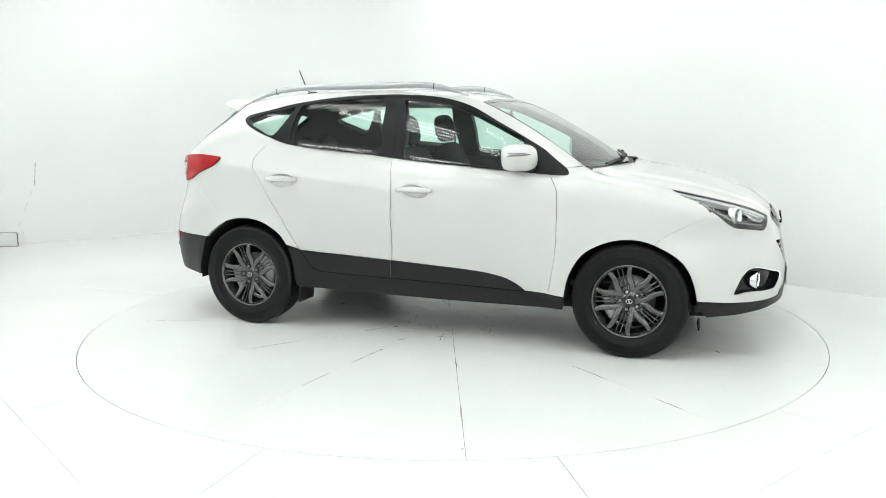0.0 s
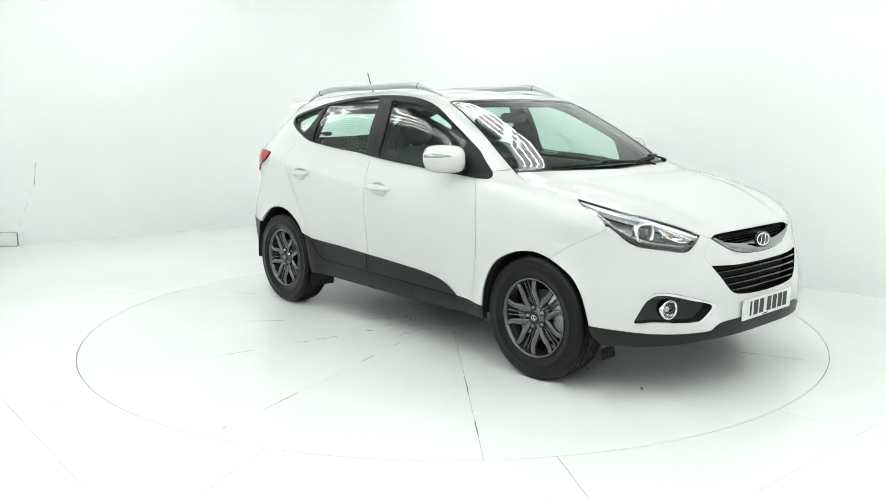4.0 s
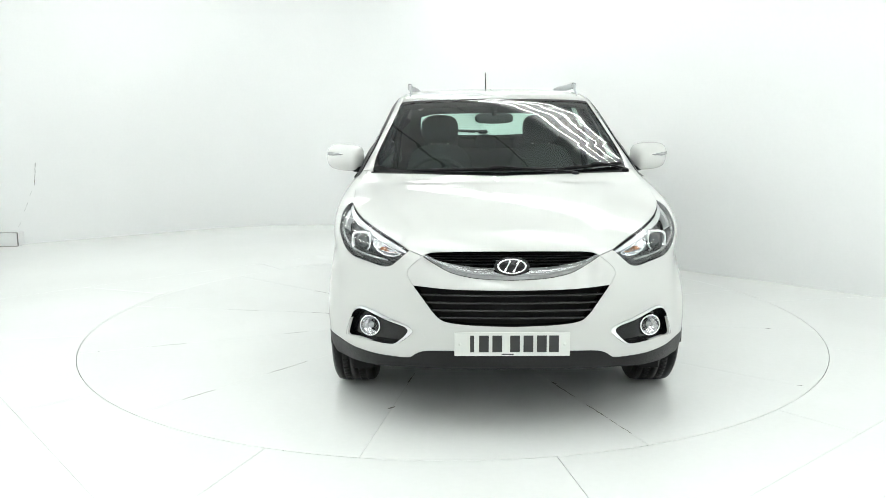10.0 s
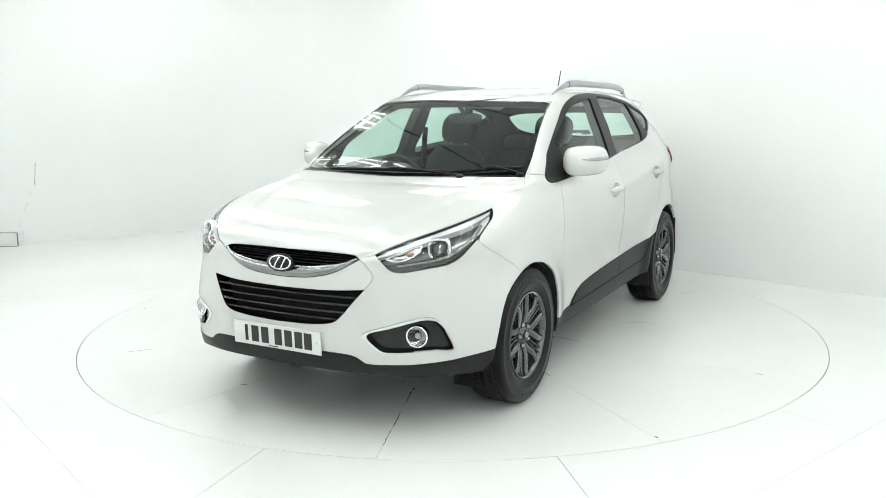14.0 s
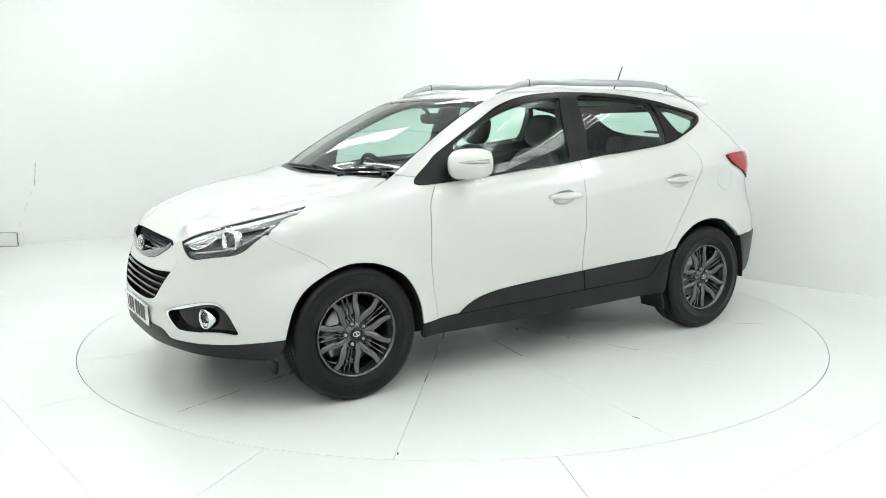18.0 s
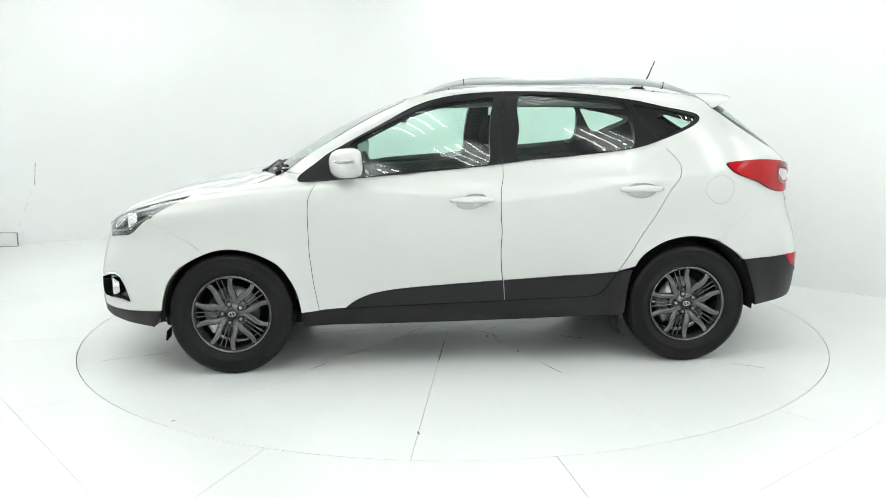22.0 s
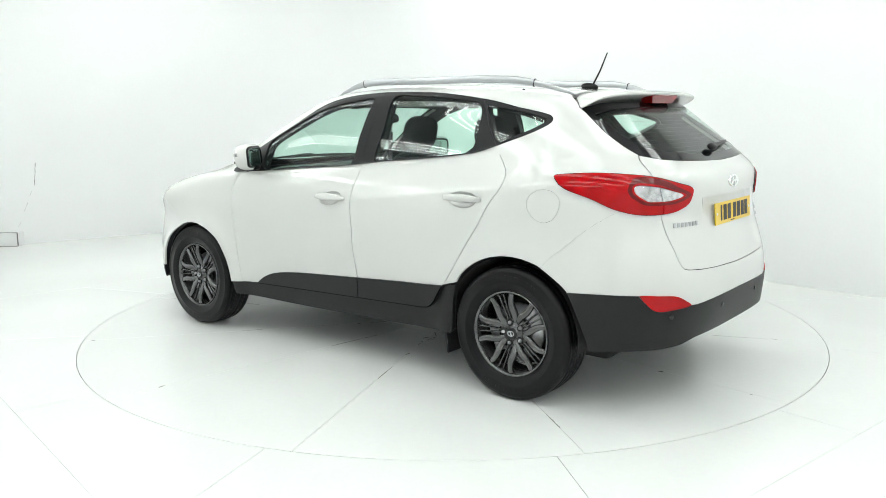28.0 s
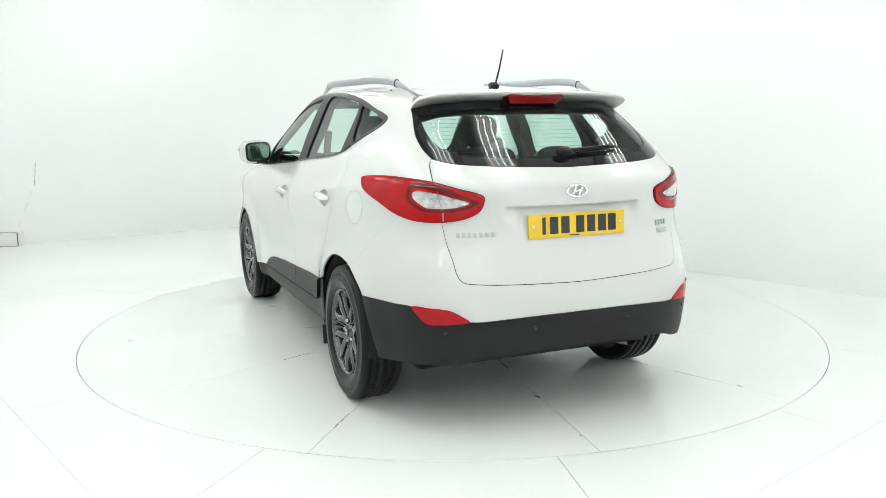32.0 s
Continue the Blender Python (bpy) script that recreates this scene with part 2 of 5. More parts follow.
def floor():
    """The floor round the turntable: plates out to a square, and large slabs beyond."""
    bed = prism("floor", [(-13, -13), (13, -13), (13, 13), (-13, 13)], -.30, -.22, SEAM_DARK, label="white painted studio floor with fine seams", category="floor", kind="structure")
    R, h, turn, g = R_TABLE + .0038, 2.9, -50.0, .0006

    def square(a):
        q = radians(a - turn)
        return h / max(abs(math.cos(q)), abs(math.sin(q)))
    for k in range(12):
        a0, a1 = turn + 30 * k, turn + 30 * (k + 1)
        corner = turn + 45 + 90 * round((a0 + 15 - turn - 45) / 90)
        outer = [a1 - .03]
        if a0 < corner < a1:
            outer.append(corner)
        outer.append(a0 + .03)
        inner = arc(R, a0 + .03, a1 - .03, 14)
        pts = [((square(a) - g) * math.cos(radians(a)), (square(a) - g) * math.sin(radians(a))) for a in outer]
        prism("floor_plate", (inner + pts)[::-1], -.22, 0, FLOOR_PAINT, bed, .0008)
    far = 13.0
    for k in range(4):
        m = pose(0, 0, 0, 0, 0, turn + 90 * k)
        pts = [m @ Vector(p) for p in ((h + g, -far, 0), (far, -far, 0), (far, h - g, 0), (h + g, h - g, 0))]
        prism("floor_slab", [(p.x, p.y) for p in pts], -.22, 0, FLOOR_PAINT, bed, .0008)
    return bed


def rounded(path, radius):
    """A path with its inner corners rounded: (x, y, radius) triples."""
    out = []
    for i, (x, y, r) in enumerate(path):
        p = np.array((x, y))
        if not r:
            out.append(p)
            continue
        a, b = np.array(path[i - 1][:2]) - p, np.array(path[(i + 1) % len(path)][:2]) - p
        a, b = a / np.linalg.norm(a), b / np.linalg.norm(b)
        half = math.acos(np.clip(a @ b, -1, 1)) / 2
        d = r / math.tan(half)
        for q in np.linspace(0, 1, 17):
            out.append((1 - q) ** 2 * (p + a * d) + 2 * q * (1 - q) * p + q * q * (p + b * d))
    return out


def walls():
    path = [(-5.07, -9.0, 0), (-5.07, 3.45, 0), (-1.75, 5.62, 2.2), (5.2, -1.22, 1.2), (5.2, -9.0, 0)]
    pts = rounded(path, 0)
    n = len(pts)
    vs, fs = [], []
    dirs = []
    for i in range(n):
        t = pts[(i + 1) % n] - pts[i - 1] if 0 < i < n - 1 else (pts[1] - pts[0] if i == 0 else pts[-1] - pts[-2])
        t = t / np.linalg.norm(t)
        dirs.append(np.array((-t[1], t[0])))
    for p, d in zip(pts, dirs):
        vs += [(*p, 0), (*p, HIGH + .2), (*(p + d * .15), HIGH + .2), (*(p + d * .15), 0)]
    for i in range(n - 1):
        a, b = 4 * i, 4 * i + 4
        for k in range(4):
            fs.append((a + k, a + (k + 1) % 4, b + (k + 1) % 4, b + k))
    w = raw("wall_back", vs, fs, WALL_PAINT, smooth=True)
    bm = bmesh.new()
    bm.from_mesh(w.data)
    bmesh.ops.recalc_face_normals(bm, faces=bm.faces)
    for e in bm.edges:
        e.smooth = e.calc_face_angle(0) < radians(25)
    bm.to_mesh(w.data)
    bm.free()
    tagged(w, label="plain white curved studio wall", category="wall", kind="structure")
    bm = bmesh.new()
    box(bm, 10.6, .15, HIGH + .2, pose(.06, -9.08, (HIGH + .2) / 2))
    tagged(part("wall_front", bm, WALL_PAINT, smooth=False), label="plain white wall behind the camera", category="wall", kind="structure")
    # ceiling sheets with dark joints between them
    turn = -71.0
    bm = bmesh.new()
    for k in range(-13, 14):
        box(bm, 24, .935, .05, pose(0, 0, 0, 0, 0, turn) @ pose(0, k * .97, HIGH + .045), 0)
    sheets = len(bm.faces)
    box(bm, 24, 24, .1, pose(0, 0, HIGH + .16))
    bm.faces.ensure_lookup_table()
    for f in bm.faces[sheets:]:
        f.material_index = 1
    ob = part("ceiling", bm, CEILING_GREY, smooth=False)
    ob.data.materials.append(SEAM_DARK)
    tagged(ob, label="grey sheet ceiling with dark joints", category="ceiling", kind="structure")
    # block at the foot of the wall, and the crack above it
    bm = bmesh.new()
    box(bm, .22, .16, .150, pose(-4.978, 3.482, .079), .003)
    tagged(part("skirting_block", bm, WALL_PAINT, smooth=False), label="white skirting block at the wall corner", category="skirting")
    for sx, sz, x, z in ((.205, .0035, -4.975, .1558), (.205, .003, -4.975, .0015), (.0035, .155, -4.8665, .0775)):
        bm = bmesh.new()
        box(bm, sx, .02, sz, pose(x, 3.408, z))
        tagged(part("skirting_joint", bm, CHIP, smooth=False), label="dark open joint at the skirting", category="joint", kind="structure")
    # a crack that climbs the wall beside the block
    rng = random.Random(8)
    foot = np.array((-5.07, 3.45))
    way = np.array((.837, .547))
    steps = np.linspace(0, 1, 16)
    for a, b in zip(steps, steps[1:]):
        if a < .62 and rng.random() < .35:
            continue
        pts = []
        for q in (a, b - .012):
            along = np.interp(q, [0, .55, .75, 1], CRACK_ALONG) + rng.uniform(-.006, .006)
            pts.append((foot + way * along, np.interp(q, [0, .55, .75, 1], CRACK_UP)))
        wide = .0018 if a < .6 else .0055 * rng.uniform(.4, 1.3)
        (p0, z0), (p1, z1) = pts
        nx, ny = .547 * .004, -.837 * .004
        vs = [(p[0] + way[0] * w + nx * k, p[1] + way[1] * w + ny * k, z) for k in (-1, 1) for p, z in ((p0, z0), (p1, z1)) for w in (-wide / 2, wide / 2)]
        tagged(raw("wall_crack", vs, [(0, 1, 3, 2), (4, 6, 7, 5), (0, 4, 5, 1), (2, 3, 7, 6), (0, 2, 6, 4), (1, 5, 7, 3)], CHIP), label="fine dark crack in the wall corner", category="crack", kind="structure")


def light_at(x, y, turn, length, z=3.20):
    """A hanging light of four tubes."""
    th = empty("ceiling_light", pose(x, y, z, 0, 0, turn))
    bm = bmesh.new()
    box(bm, length + .06, .50, .03, pose(0, 0, .062), .008)
    part("housing", bm, HOUSING, th, smooth=False)
    for k in range(4):
        bm = bmesh.new()
        lathe(bm, [(.0, -length / 2), (.0135, -length / 2), (.0135, length / 2), (.0, length / 2)], 10, pose(0, .115 * (k - 1.5), .012) @ pose(0, 0, 0, 0, 0, 90))
        part("tube", bm, TUBE, th)
    for s in (-1, 1):
        bm = bmesh.new()
        box(bm, .006, .006, HIGH + .02 - z - .06, pose(s * length * .35, 0, (HIGH + .02 - z + .06) / 2))
        part("hanger", bm, STEEL_GREY, th, smooth=False)
    return tagged(th, label="hanging ceiling light with four bright fluorescent tubes, some of these lights added as fill", category="light", group="ceiling lights")


table = turntable()
floor()
walls()
GRID_D, GRID_N = np.array((.52, -.854)), np.array((.854, .52))     # along the rows of lights, and across them
# placed from window reflections, apart from unseen fill lights added where noted
LIGHT_ROWS = (
    # the next two rows are added fill for the left flank and wall
    (-5.5, ((1.5, 1.35), (3.3, 1.35), (5.1, 1.35))),
    (-4.9, ((-.6, 1.35),)),
    # here -1.9 is added fill for the back left wall
    (-4.0, ((-1.9, 1.3), (-.3, 1.35), (1.5, 1.35), (3.3, 1.35), (5.1, 1.35), (6.9, 1.35))),
    (-2.4, ((-4.0, 1.3), (-2.5, 1.3), (-1.0, 1.3), (.2, 1.35), (1.9, 1.35), (3.6, 1.35), (5.3, 1.35), (7.0, 1.35), (8.6, 1.35))),
    # here -4.4 and -3.0 are added to brighten the left of the wall
    (-1.3, ((-4.4, 1.3), (-3.0, 1.3), (-1.5, 1.2), (-.1, 1.2), (1.7, 1.4), (3.6, 1.2), (5.3, 1.35), (7.0, 1.35), (8.7, 1.35))),
    # here -4.5 and -3.0 are added to light the back wall
    (-.1, ((-4.5, 1.2), (-3.0, 1.3), (1.75, 1.45), (3.6, 1.05), (5.2, 1.35), (6.9, 1.35), (8.6, 1.35))),
    # here -2.6 is added to light the back wall
    (1.4, ((-2.6, 1.3), (-1.0, 1.35), (.4, 1.35), (1.8, 1.35), (3.45, 1.3), (5.1, 1.35), (6.9, 1.35))),
    # this row is added fill for the car's right flank
    (2.7, ((3.1, 1.35), (4.6, 1.2))),
)
for row, lights in LIGHT_ROWS:
    for along, length in lights:
        x, y = GRID_D * along + GRID_N * row
        light_at(x, y, -58.7, length)
# outlines on the body, as (length along the belt, row) pairs; the left half, mirrored where needed
EDGE = {}
EDGE["dlo"] = [(1.257, 1.334), (1.221, 1.366), (1.253, 1.463), (1.253, 1.515), (1.318, 1.614), (1.364, 1.699), (1.418, 1.819), (1.467, 1.973), (1.672, 2.090), (2.036, 2.178), (2.562, 2.231), (3.147, 2.233), (3.565, 2.211), (3.817, 2.153), (4.028, 2.086), (4.219, 2.023), (4.403, 1.952), (4.581, 1.897), (4.639, 1.868), (4.634, 1.833), (4.574, 1.789), (4.465, 1.737), (4.226, 1.638), (4.160, 1.613), (4.017, 1.560), (3.835, 1.523), (3.661, 1.499), (3.490, 1.477), (3.280, 1.459), (3.025, 1.433), (2.777, 1.410), (2.533, 1.392), (2.293, 1.376), (2.062, 1.357), (1.838, 1.336), (1.625, 1.313), (1.465, 1.290), (1.392, 1.289), (1.310, 1.311)]
EDGE["glass_f"] = [(1.770, 1.351), (1.544, 1.502), (1.390, 1.609), (1.443, 1.699), (1.507, 1.780), (1.643, 1.905), (1.894, 1.991), (2.265, 2.039), (2.596, 2.063), (2.713, 1.894), (2.818, 1.673), (2.874, 1.425), (2.526, 1.404), (2.284, 1.388), (2.047, 1.372)]
EDGE["glass_r"] = [(3.039, 2.100), (3.541, 2.106), (3.776, 2.070), (3.989, 2.025), (4.080, 1.989), (4.060, 1.799), (3.969, 1.560), (3.837, 1.532), (3.662, 1.509), (3.491, 1.491), (3.165, 1.459), (3.133, 1.725)]
EDGE["glass_q"] = [(4.148, 1.974), (4.222, 1.954), (4.378, 1.917), (4.527, 1.863), (4.583, 1.834), (4.479, 1.769), (4.336, 1.706), (4.199, 1.644), (4.167, 1.670), (4.150, 1.804)]
EDGE["b_gap"] = [(2.657, 2.230), (2.883, 1.893), (3.015, 1.433), (3.146, 0.747), (3.150, 0.575), (3.165, 0.405), (3.174, 0.298)]
EDGE["fdoor_front"] = [(1.601, 1.298), (1.552, 1.282), (1.656, 1.202), (1.803, 1.068), (2.044, 0.787), (2.104, 0.574), (2.136, 0.406), (2.158, 0.265)]
EDGE["rdoor_rear"] = [(4.103, 1.603), (4.166, 1.603), (4.180, 1.541), (4.203, 1.435), (4.200, 1.384), (4.164, 1.192), (4.051, 0.831), (3.946, 0.666), (3.814, 0.464), (3.777, 0.413), (3.734, 0.348), (3.690, 0.319), (3.644, 0.311)]
EDGE["door_bottom"] = [(2.158, 0.265), (2.296, 0.273), (2.708, 0.285), (3.174, 0.298), (3.644, 0.311)]
EDGE["clad_top"] = [(2.296, 0.273), (2.324, 0.297), (2.369, 0.325), (2.443, 0.355), (2.585, 0.380), (2.867, 0.401), (3.168, 0.419), (3.486, 0.437), (3.670, 0.446), (3.820, 0.461), (3.894, 0.473)]
EDGE["arch_f"] = [(1.288, 0.286), (1.314, 0.378), (1.352, 0.469), (1.401, 0.530), (1.499, 0.591), (1.579, 0.623), (1.660, 0.634), (1.760, 0.621), (1.861, 0.584), (1.946, 0.531), (2.012, 0.444), (2.047, 0.359), (2.061, 0.269)]
EDGE["arch_r"] = [(3.869, 0.212), (3.877, 0.383), (3.914, 0.506), (3.976, 0.575), (4.097, 0.641), (4.240, 0.663), (4.385, 0.638), (4.484, 0.580), (4.557, 0.519), (4.616, 0.408), (4.710, 0.229)]
EDGE["bump_fend"] = [(1.097, 0.797), (1.355, 0.704), (1.500, 0.632)]
EDGE["head"] = [(0.447, 0.761), (0.505, 0.801), (0.609, 0.869), (0.719, 0.945), (0.792, 1.003), (0.858, 1.066), (0.914, 1.035), (0.975, 0.982), (1.001, 0.919), (1.027, 0.832), (0.992, 0.746), (0.910, 0.710), (0.798, 0.698), (0.694, 0.688), (0.618, 0.678), (0.558, 0.684), (0.509, 0.713)]
EDGE["tail"] = [(4.503, 1.407), (4.536, 1.419), (4.758, 1.432), (4.968, 1.427), (5.164, 1.411), (5.342, 1.367), (5.441, 1.327), (5.451, 1.238), (5.430, 1.100), (5.364, 1.029), (5.288, 1.002), (5.181, 0.992), (5.075, 1.007), (4.890, 1.074), (4.682, 1.241), (4.535, 1.358)]
EDGE["tail_clear"] = [(5.061, 1.345), (5.213, 1.342), (5.306, 1.300), (5.382, 1.233), (5.316, 1.164), (5.226, 1.150), (5.154, 1.162)]
EDGE["tg_side"] = [(5.152, 1.594), (5.157, 1.519), (5.171, 1.432), (5.213, 1.302), (5.245, 1.016), (5.268, 0.825), (5.295, 0.724), (5.309, 0.663), (5.334, 0.633), (5.409, 0.622), (5.618, 0.610), (5.837, 0.601)]
EDGE["rglass"] = [(4.852, 1.946), (4.982, 1.760), (5.109, 1.621), (5.164, 1.560), (5.296, 1.528), (5.443, 1.513), (5.672, 1.500), (5.872, 1.489)]
EDGE["rblack"] = [(4.515, 0.513), (4.817, 0.517), (5.016, 0.518), (5.190, 0.500), (5.355, 0.458), (5.527, 0.461), (5.689, 0.464), (5.836, 0.464)]
EDGE["refl"] = [(5.016, 0.518), (5.159, 0.518), (5.254, 0.511), (5.311, 0.487), (5.355, 0.458), (5.250, 0.445), (5.152, 0.439), (5.106, 0.448), (5.062, 0.482)]
EDGE["ugril_top"] = [(0.383, 0.735), (0.352, 0.751), (0.252, 0.757), (0.107, 0.758), (0.011, 0.758)]
EDGE["ugril_bot"] = [(0.383, 0.735), (0.328, 0.700), (0.254, 0.662), (0.157, 0.640), (0.061, 0.633), (0.008, 0.631)]
EDGE["ugril_in"] = [(0.360, 0.740), (0.315, 0.718), (0.254, 0.704), (0.157, 0.690), (0.009, 0.684)]
EDGE["lgril"] = [(0.007, 0.584), (0.256, 0.589), (0.438, 0.601), (0.387, 0.538), (0.336, 0.474), (0.298, 0.447), (0.186, 0.431), (0.007, 0.424)]
EDGE["tusk"] = [(0.383, 0.735), (0.419, 0.710), (0.459, 0.675), (0.468, 0.648), (0.438, 0.601)]
EDGE["fog_in"] = [(0.946, 0.438), (0.880, 0.454), (0.615, 0.444), (0.467, 0.408), (0.530, 0.355), (0.583, 0.338), (0.824, 0.320), (0.990, 0.320), (0.990, 0.372)]
EDGE["lip_top"] = [(1.220, 0.256), (1.133, 0.237), (0.840, 0.248), (0.554, 0.263), (0.456, 0.270), (0.431, 0.290), (0.396, 0.306), (0.341, 0.312), (0.007, 0.313)]
EDGE["fog_out"] = [(0.449, 0.400), (0.581, 0.445), (0.742, 0.474), (0.839, 0.472), (0.915, 0.441), (0.991, 0.356), (1.012, 0.316), (0.875, 0.322), (0.587, 0.321), (0.528, 0.331)]
# ---- panels over the body surface ----
from mathutils.geometry import delaunay_2d_cdt


def spline(pts, closed=False, step=.02):
    """A smooth line through the points, cut into short steps."""
    p = np.array(pts, float)
    n = len(p)
    get = (lambda i: p[i % n]) if closed else (lambda i: p[min(max(i, 0), n - 1)])
    out = []
    for i in range(n if closed else n - 1):
        a, b, c, d = get(i - 1), get(i), get(i + 1), get(i + 2)
        la, lb, lc = (max(np.linalg.norm(q), 1e-6) for q in (b - a, c - b, d - c))
        ma = (c - a) / (la + lb) * lb if np.any(b != a) else c - b
        mb = (d - b) / (lb + lc) * lb if np.any(d != c) else c - b
        k = max(1, int(np.ceil(lb / step)))
        for t in np.linspace(0, 1, k, endpoint=False):
            h = t * t * (3 - 2 * t)
            out.append(b * (1 - h) + c * h + ma * (t * (1 - t) ** 2) - mb * (t * t * (1 - t)))
    if not closed:
        out.append(p[-1])
    return np.array(out)


def chain(*lines):
    """One closed outline out of lines laid end to end."""
    pts = []
    for ln in lines:
        for q in np.atleast_2d(np.array(ln, float)):
            if not pts or np.hypot(*(q - pts[-1])) > .003:
                pts.append(q)
    if np.hypot(*(pts[0] - pts[-1])) < .003:
        pts.pop()
    return np.array(pts)


def straight(pts, step=.03):
    p = np.array(pts, float)
    out = []
    for a, b in zip(p, p[1:]):
        k = max(1, int(np.ceil(np.linalg.norm(b - a) / step)))
        out += [a + (b - a) * t for t in np.linspace(0, 1, k, endpoint=False)]
    return np.array(out + [p[-1]])


def both_front(half):
    """A full outline from its left half, which runs from the centre line round to the centre line."""
    m = half[::-1].copy()
    m[:, 0] *= -1
    return chain(half, m)


def both_rear(half):
    m = half[::-1].copy()
    m[:, 0] = 2 * BELT - m[:, 0]
    return chain(half, m)


def mirror_rear(line):
    m = np.array(line, float).copy()
    m[:, 0] = 2 * BELT - m[:, 0]
    return m


def mirror_front(line):
    m = np.array(line, float).copy()
    m[:, 0] *= -1
    return m


def inside(poly, pts):
    x, y = pts[:, 0][:, None], pts[:, 1][:, None]
    x0, y0 = poly[:, 0], poly[:, 1]
    x1, y1 = np.roll(x0, -1), np.roll(y0, -1)
    cross = ((y0 > y) != (y1 > y)) & (x < (x1 - x0) * (y - y0) / np.where(y1 == y0, 1e-12, y1 - y0) + x0)
    return cross.sum(1) % 2 == 1


def offset(poly, d):
    """A closed outline moved outwards by d (inwards if negative)."""
    area = np.sum(poly[:, 0] * np.roll(poly[:, 1], -1) - poly[:, 1] * np.roll(poly[:, 0], -1))
    t = np.roll(poly, -1, 0) - np.roll(poly, 1, 0)
    t = t / np.maximum(np.linalg.norm(t, axis=1, keepdims=True), 1e-9)
    nrm = np.stack([t[:, 1], -t[:, 0]], 1) * (1 if area > 0 else -1)
    return poly + nrm * d


def panel(name, outline, mat, parent, cut=(), lift=0.0, depth=.012, gap=.002, step=.03, label="", flip=None, back=False):
    """A sheet of the body inside an outline and outside the cuts, with its edge turned in. flip: "front" or "rear" mirrors it to the other side."""
    outline = offset(np.array(outline, float), -gap)
    cut = [offset(np.array(c, float), gap) for c in cut]
    lo, hi = outline.min(0), outline.max(0)
    nx, ny = int((hi[0] - lo[0]) / step) + 1, int((hi[1] - lo[1]) / step) + 1
    gx, gy = np.meshgrid(np.arange(nx), np.arange(ny))
    grid = np.stack([lo[0] + (gx + .5 * (gy % 2) + .25) * step, lo[1] + (gy + .5) * step], -1).reshape(-1, 2)
    keep = inside(outline, grid)
    loops = [outline, *cut]
    for ln in loops:
        if len(grid):
            near = np.min(np.hypot(grid[:, None, 0] - ln[None, :, 0], grid[:, None, 1] - ln[None, :, 1]), 1) if len(grid) * len(ln) < 4e6 else np.ones(len(grid))
            keep &= near > step * .45
    grid = grid[keep]
    pts, edges = [], []
    for ln in loops:
        k = len(pts)
        pts += [tuple(q) for q in ln]
        edges += [(k + i, k + (i + 1) % len(ln)) for i in range(len(ln))]
    pts += [tuple(q) for q in grid]
    vo, _, fo, *_ = delaunay_2d_cdt([Vector(q) for q in pts], edges, [], 0, 1e-5)
    vo = np.array([tuple(q) for q in vo])
    fo = np.array([tuple(f) for f in fo])
    mid = vo[fo].mean(1)
    ok = inside(outline, mid)
    for c in cut:
        ok &= ~inside(c, mid)
    fo = fo[ok]
    used, fo = np.unique(fo, return_inverse=True)
    fo = fo.reshape(-1, 3)
    vo = vo[used]
    if flip == "front":
        vo = vo * (-1, 1)
    elif flip == "rear":
        vo = np.stack([2 * BELT - vo[:, 0], vo[:, 1]], 1)
    S, v = vo[:, 0], np.clip(vo[:, 1], 0, VTOP)
    raise_ = lift(S, v) if callable(lift) else np.full(len(S), float(lift))
    base, nrm = skin(S, v), skin_normal(S, v)
    P = base + nrm * raise_[:, None]
    fn = np.cross(P[fo[:, 1]] - P[fo[:, 0]], P[fo[:, 2]] - P[fo[:, 0]])
    wrong = (fn * nrm[fo[:, 0]]).sum(1) < 0
    fo[wrong] = fo[wrong][:, ::-1]
    if callable(lift):
        def at(a, b):
            b = np.clip(b, 0, VTOP)
            return skin(a, b) + skin_normal(a, b) * lift(a, b)[:, None]
        vn = np.cross(at(S + .004, v) - at(S - .004, v), at(S, v + .004) - at(S, v - .004))
        vn /= np.maximum(np.linalg.norm(vn, axis=1, keepdims=True), 1e-12)
        vn *= np.where((vn * nrm).sum(1) < 0, -1, 1)[:, None]
    else:
        vn = nrm
    verts, faces, norms = [P], [fo], [vn]
    rims = []
    if depth:
        e = np.concatenate([fo[:, [0, 1]], fo[:, [1, 2]], fo[:, [2, 0]]])
        key = np.sort(e, 1)
        _, inv, cnt = np.unique(key, axis=0, return_inverse=True, return_counts=True)
        e = e[cnt[inv.ravel()] == 1]
        a, b = e[:, 0], e[:, 1]
        top_a, top_b = P[a], P[b]
        low_a, low_b = P[a] - nrm[a] * depth, P[b] - nrm[b] * depth
        side = np.cross(top_b - top_a, nrm[a])
        side /= np.maximum(np.linalg.norm(side, axis=1, keepdims=True), 1e-12)
        k0 = len(P)
        m = len(a)
        verts += [top_a, top_b, low_b, low_a]
        norms += [side] * 4
        i = np.arange(m)
        rims = np.stack([k0 + m + i, k0 + i, k0 + 3 * m + i, k0 + 2 * m + i], 1)
    if back:
        k1 = sum(len(x) for x in verts)
        verts.append(P - nrm * depth)
        norms.append(-nrm)
        faces.append(fo[:, ::-1] + k1)
    allf = [tuple(f) for part_ in faces for f in part_.tolist()] + [tuple(f) for f in (rims.tolist() if len(rims) else [])]
    return raw(name, np.concatenate(verts), allf, mat, parent, label, smooth=True, normals=np.concatenate(norms))


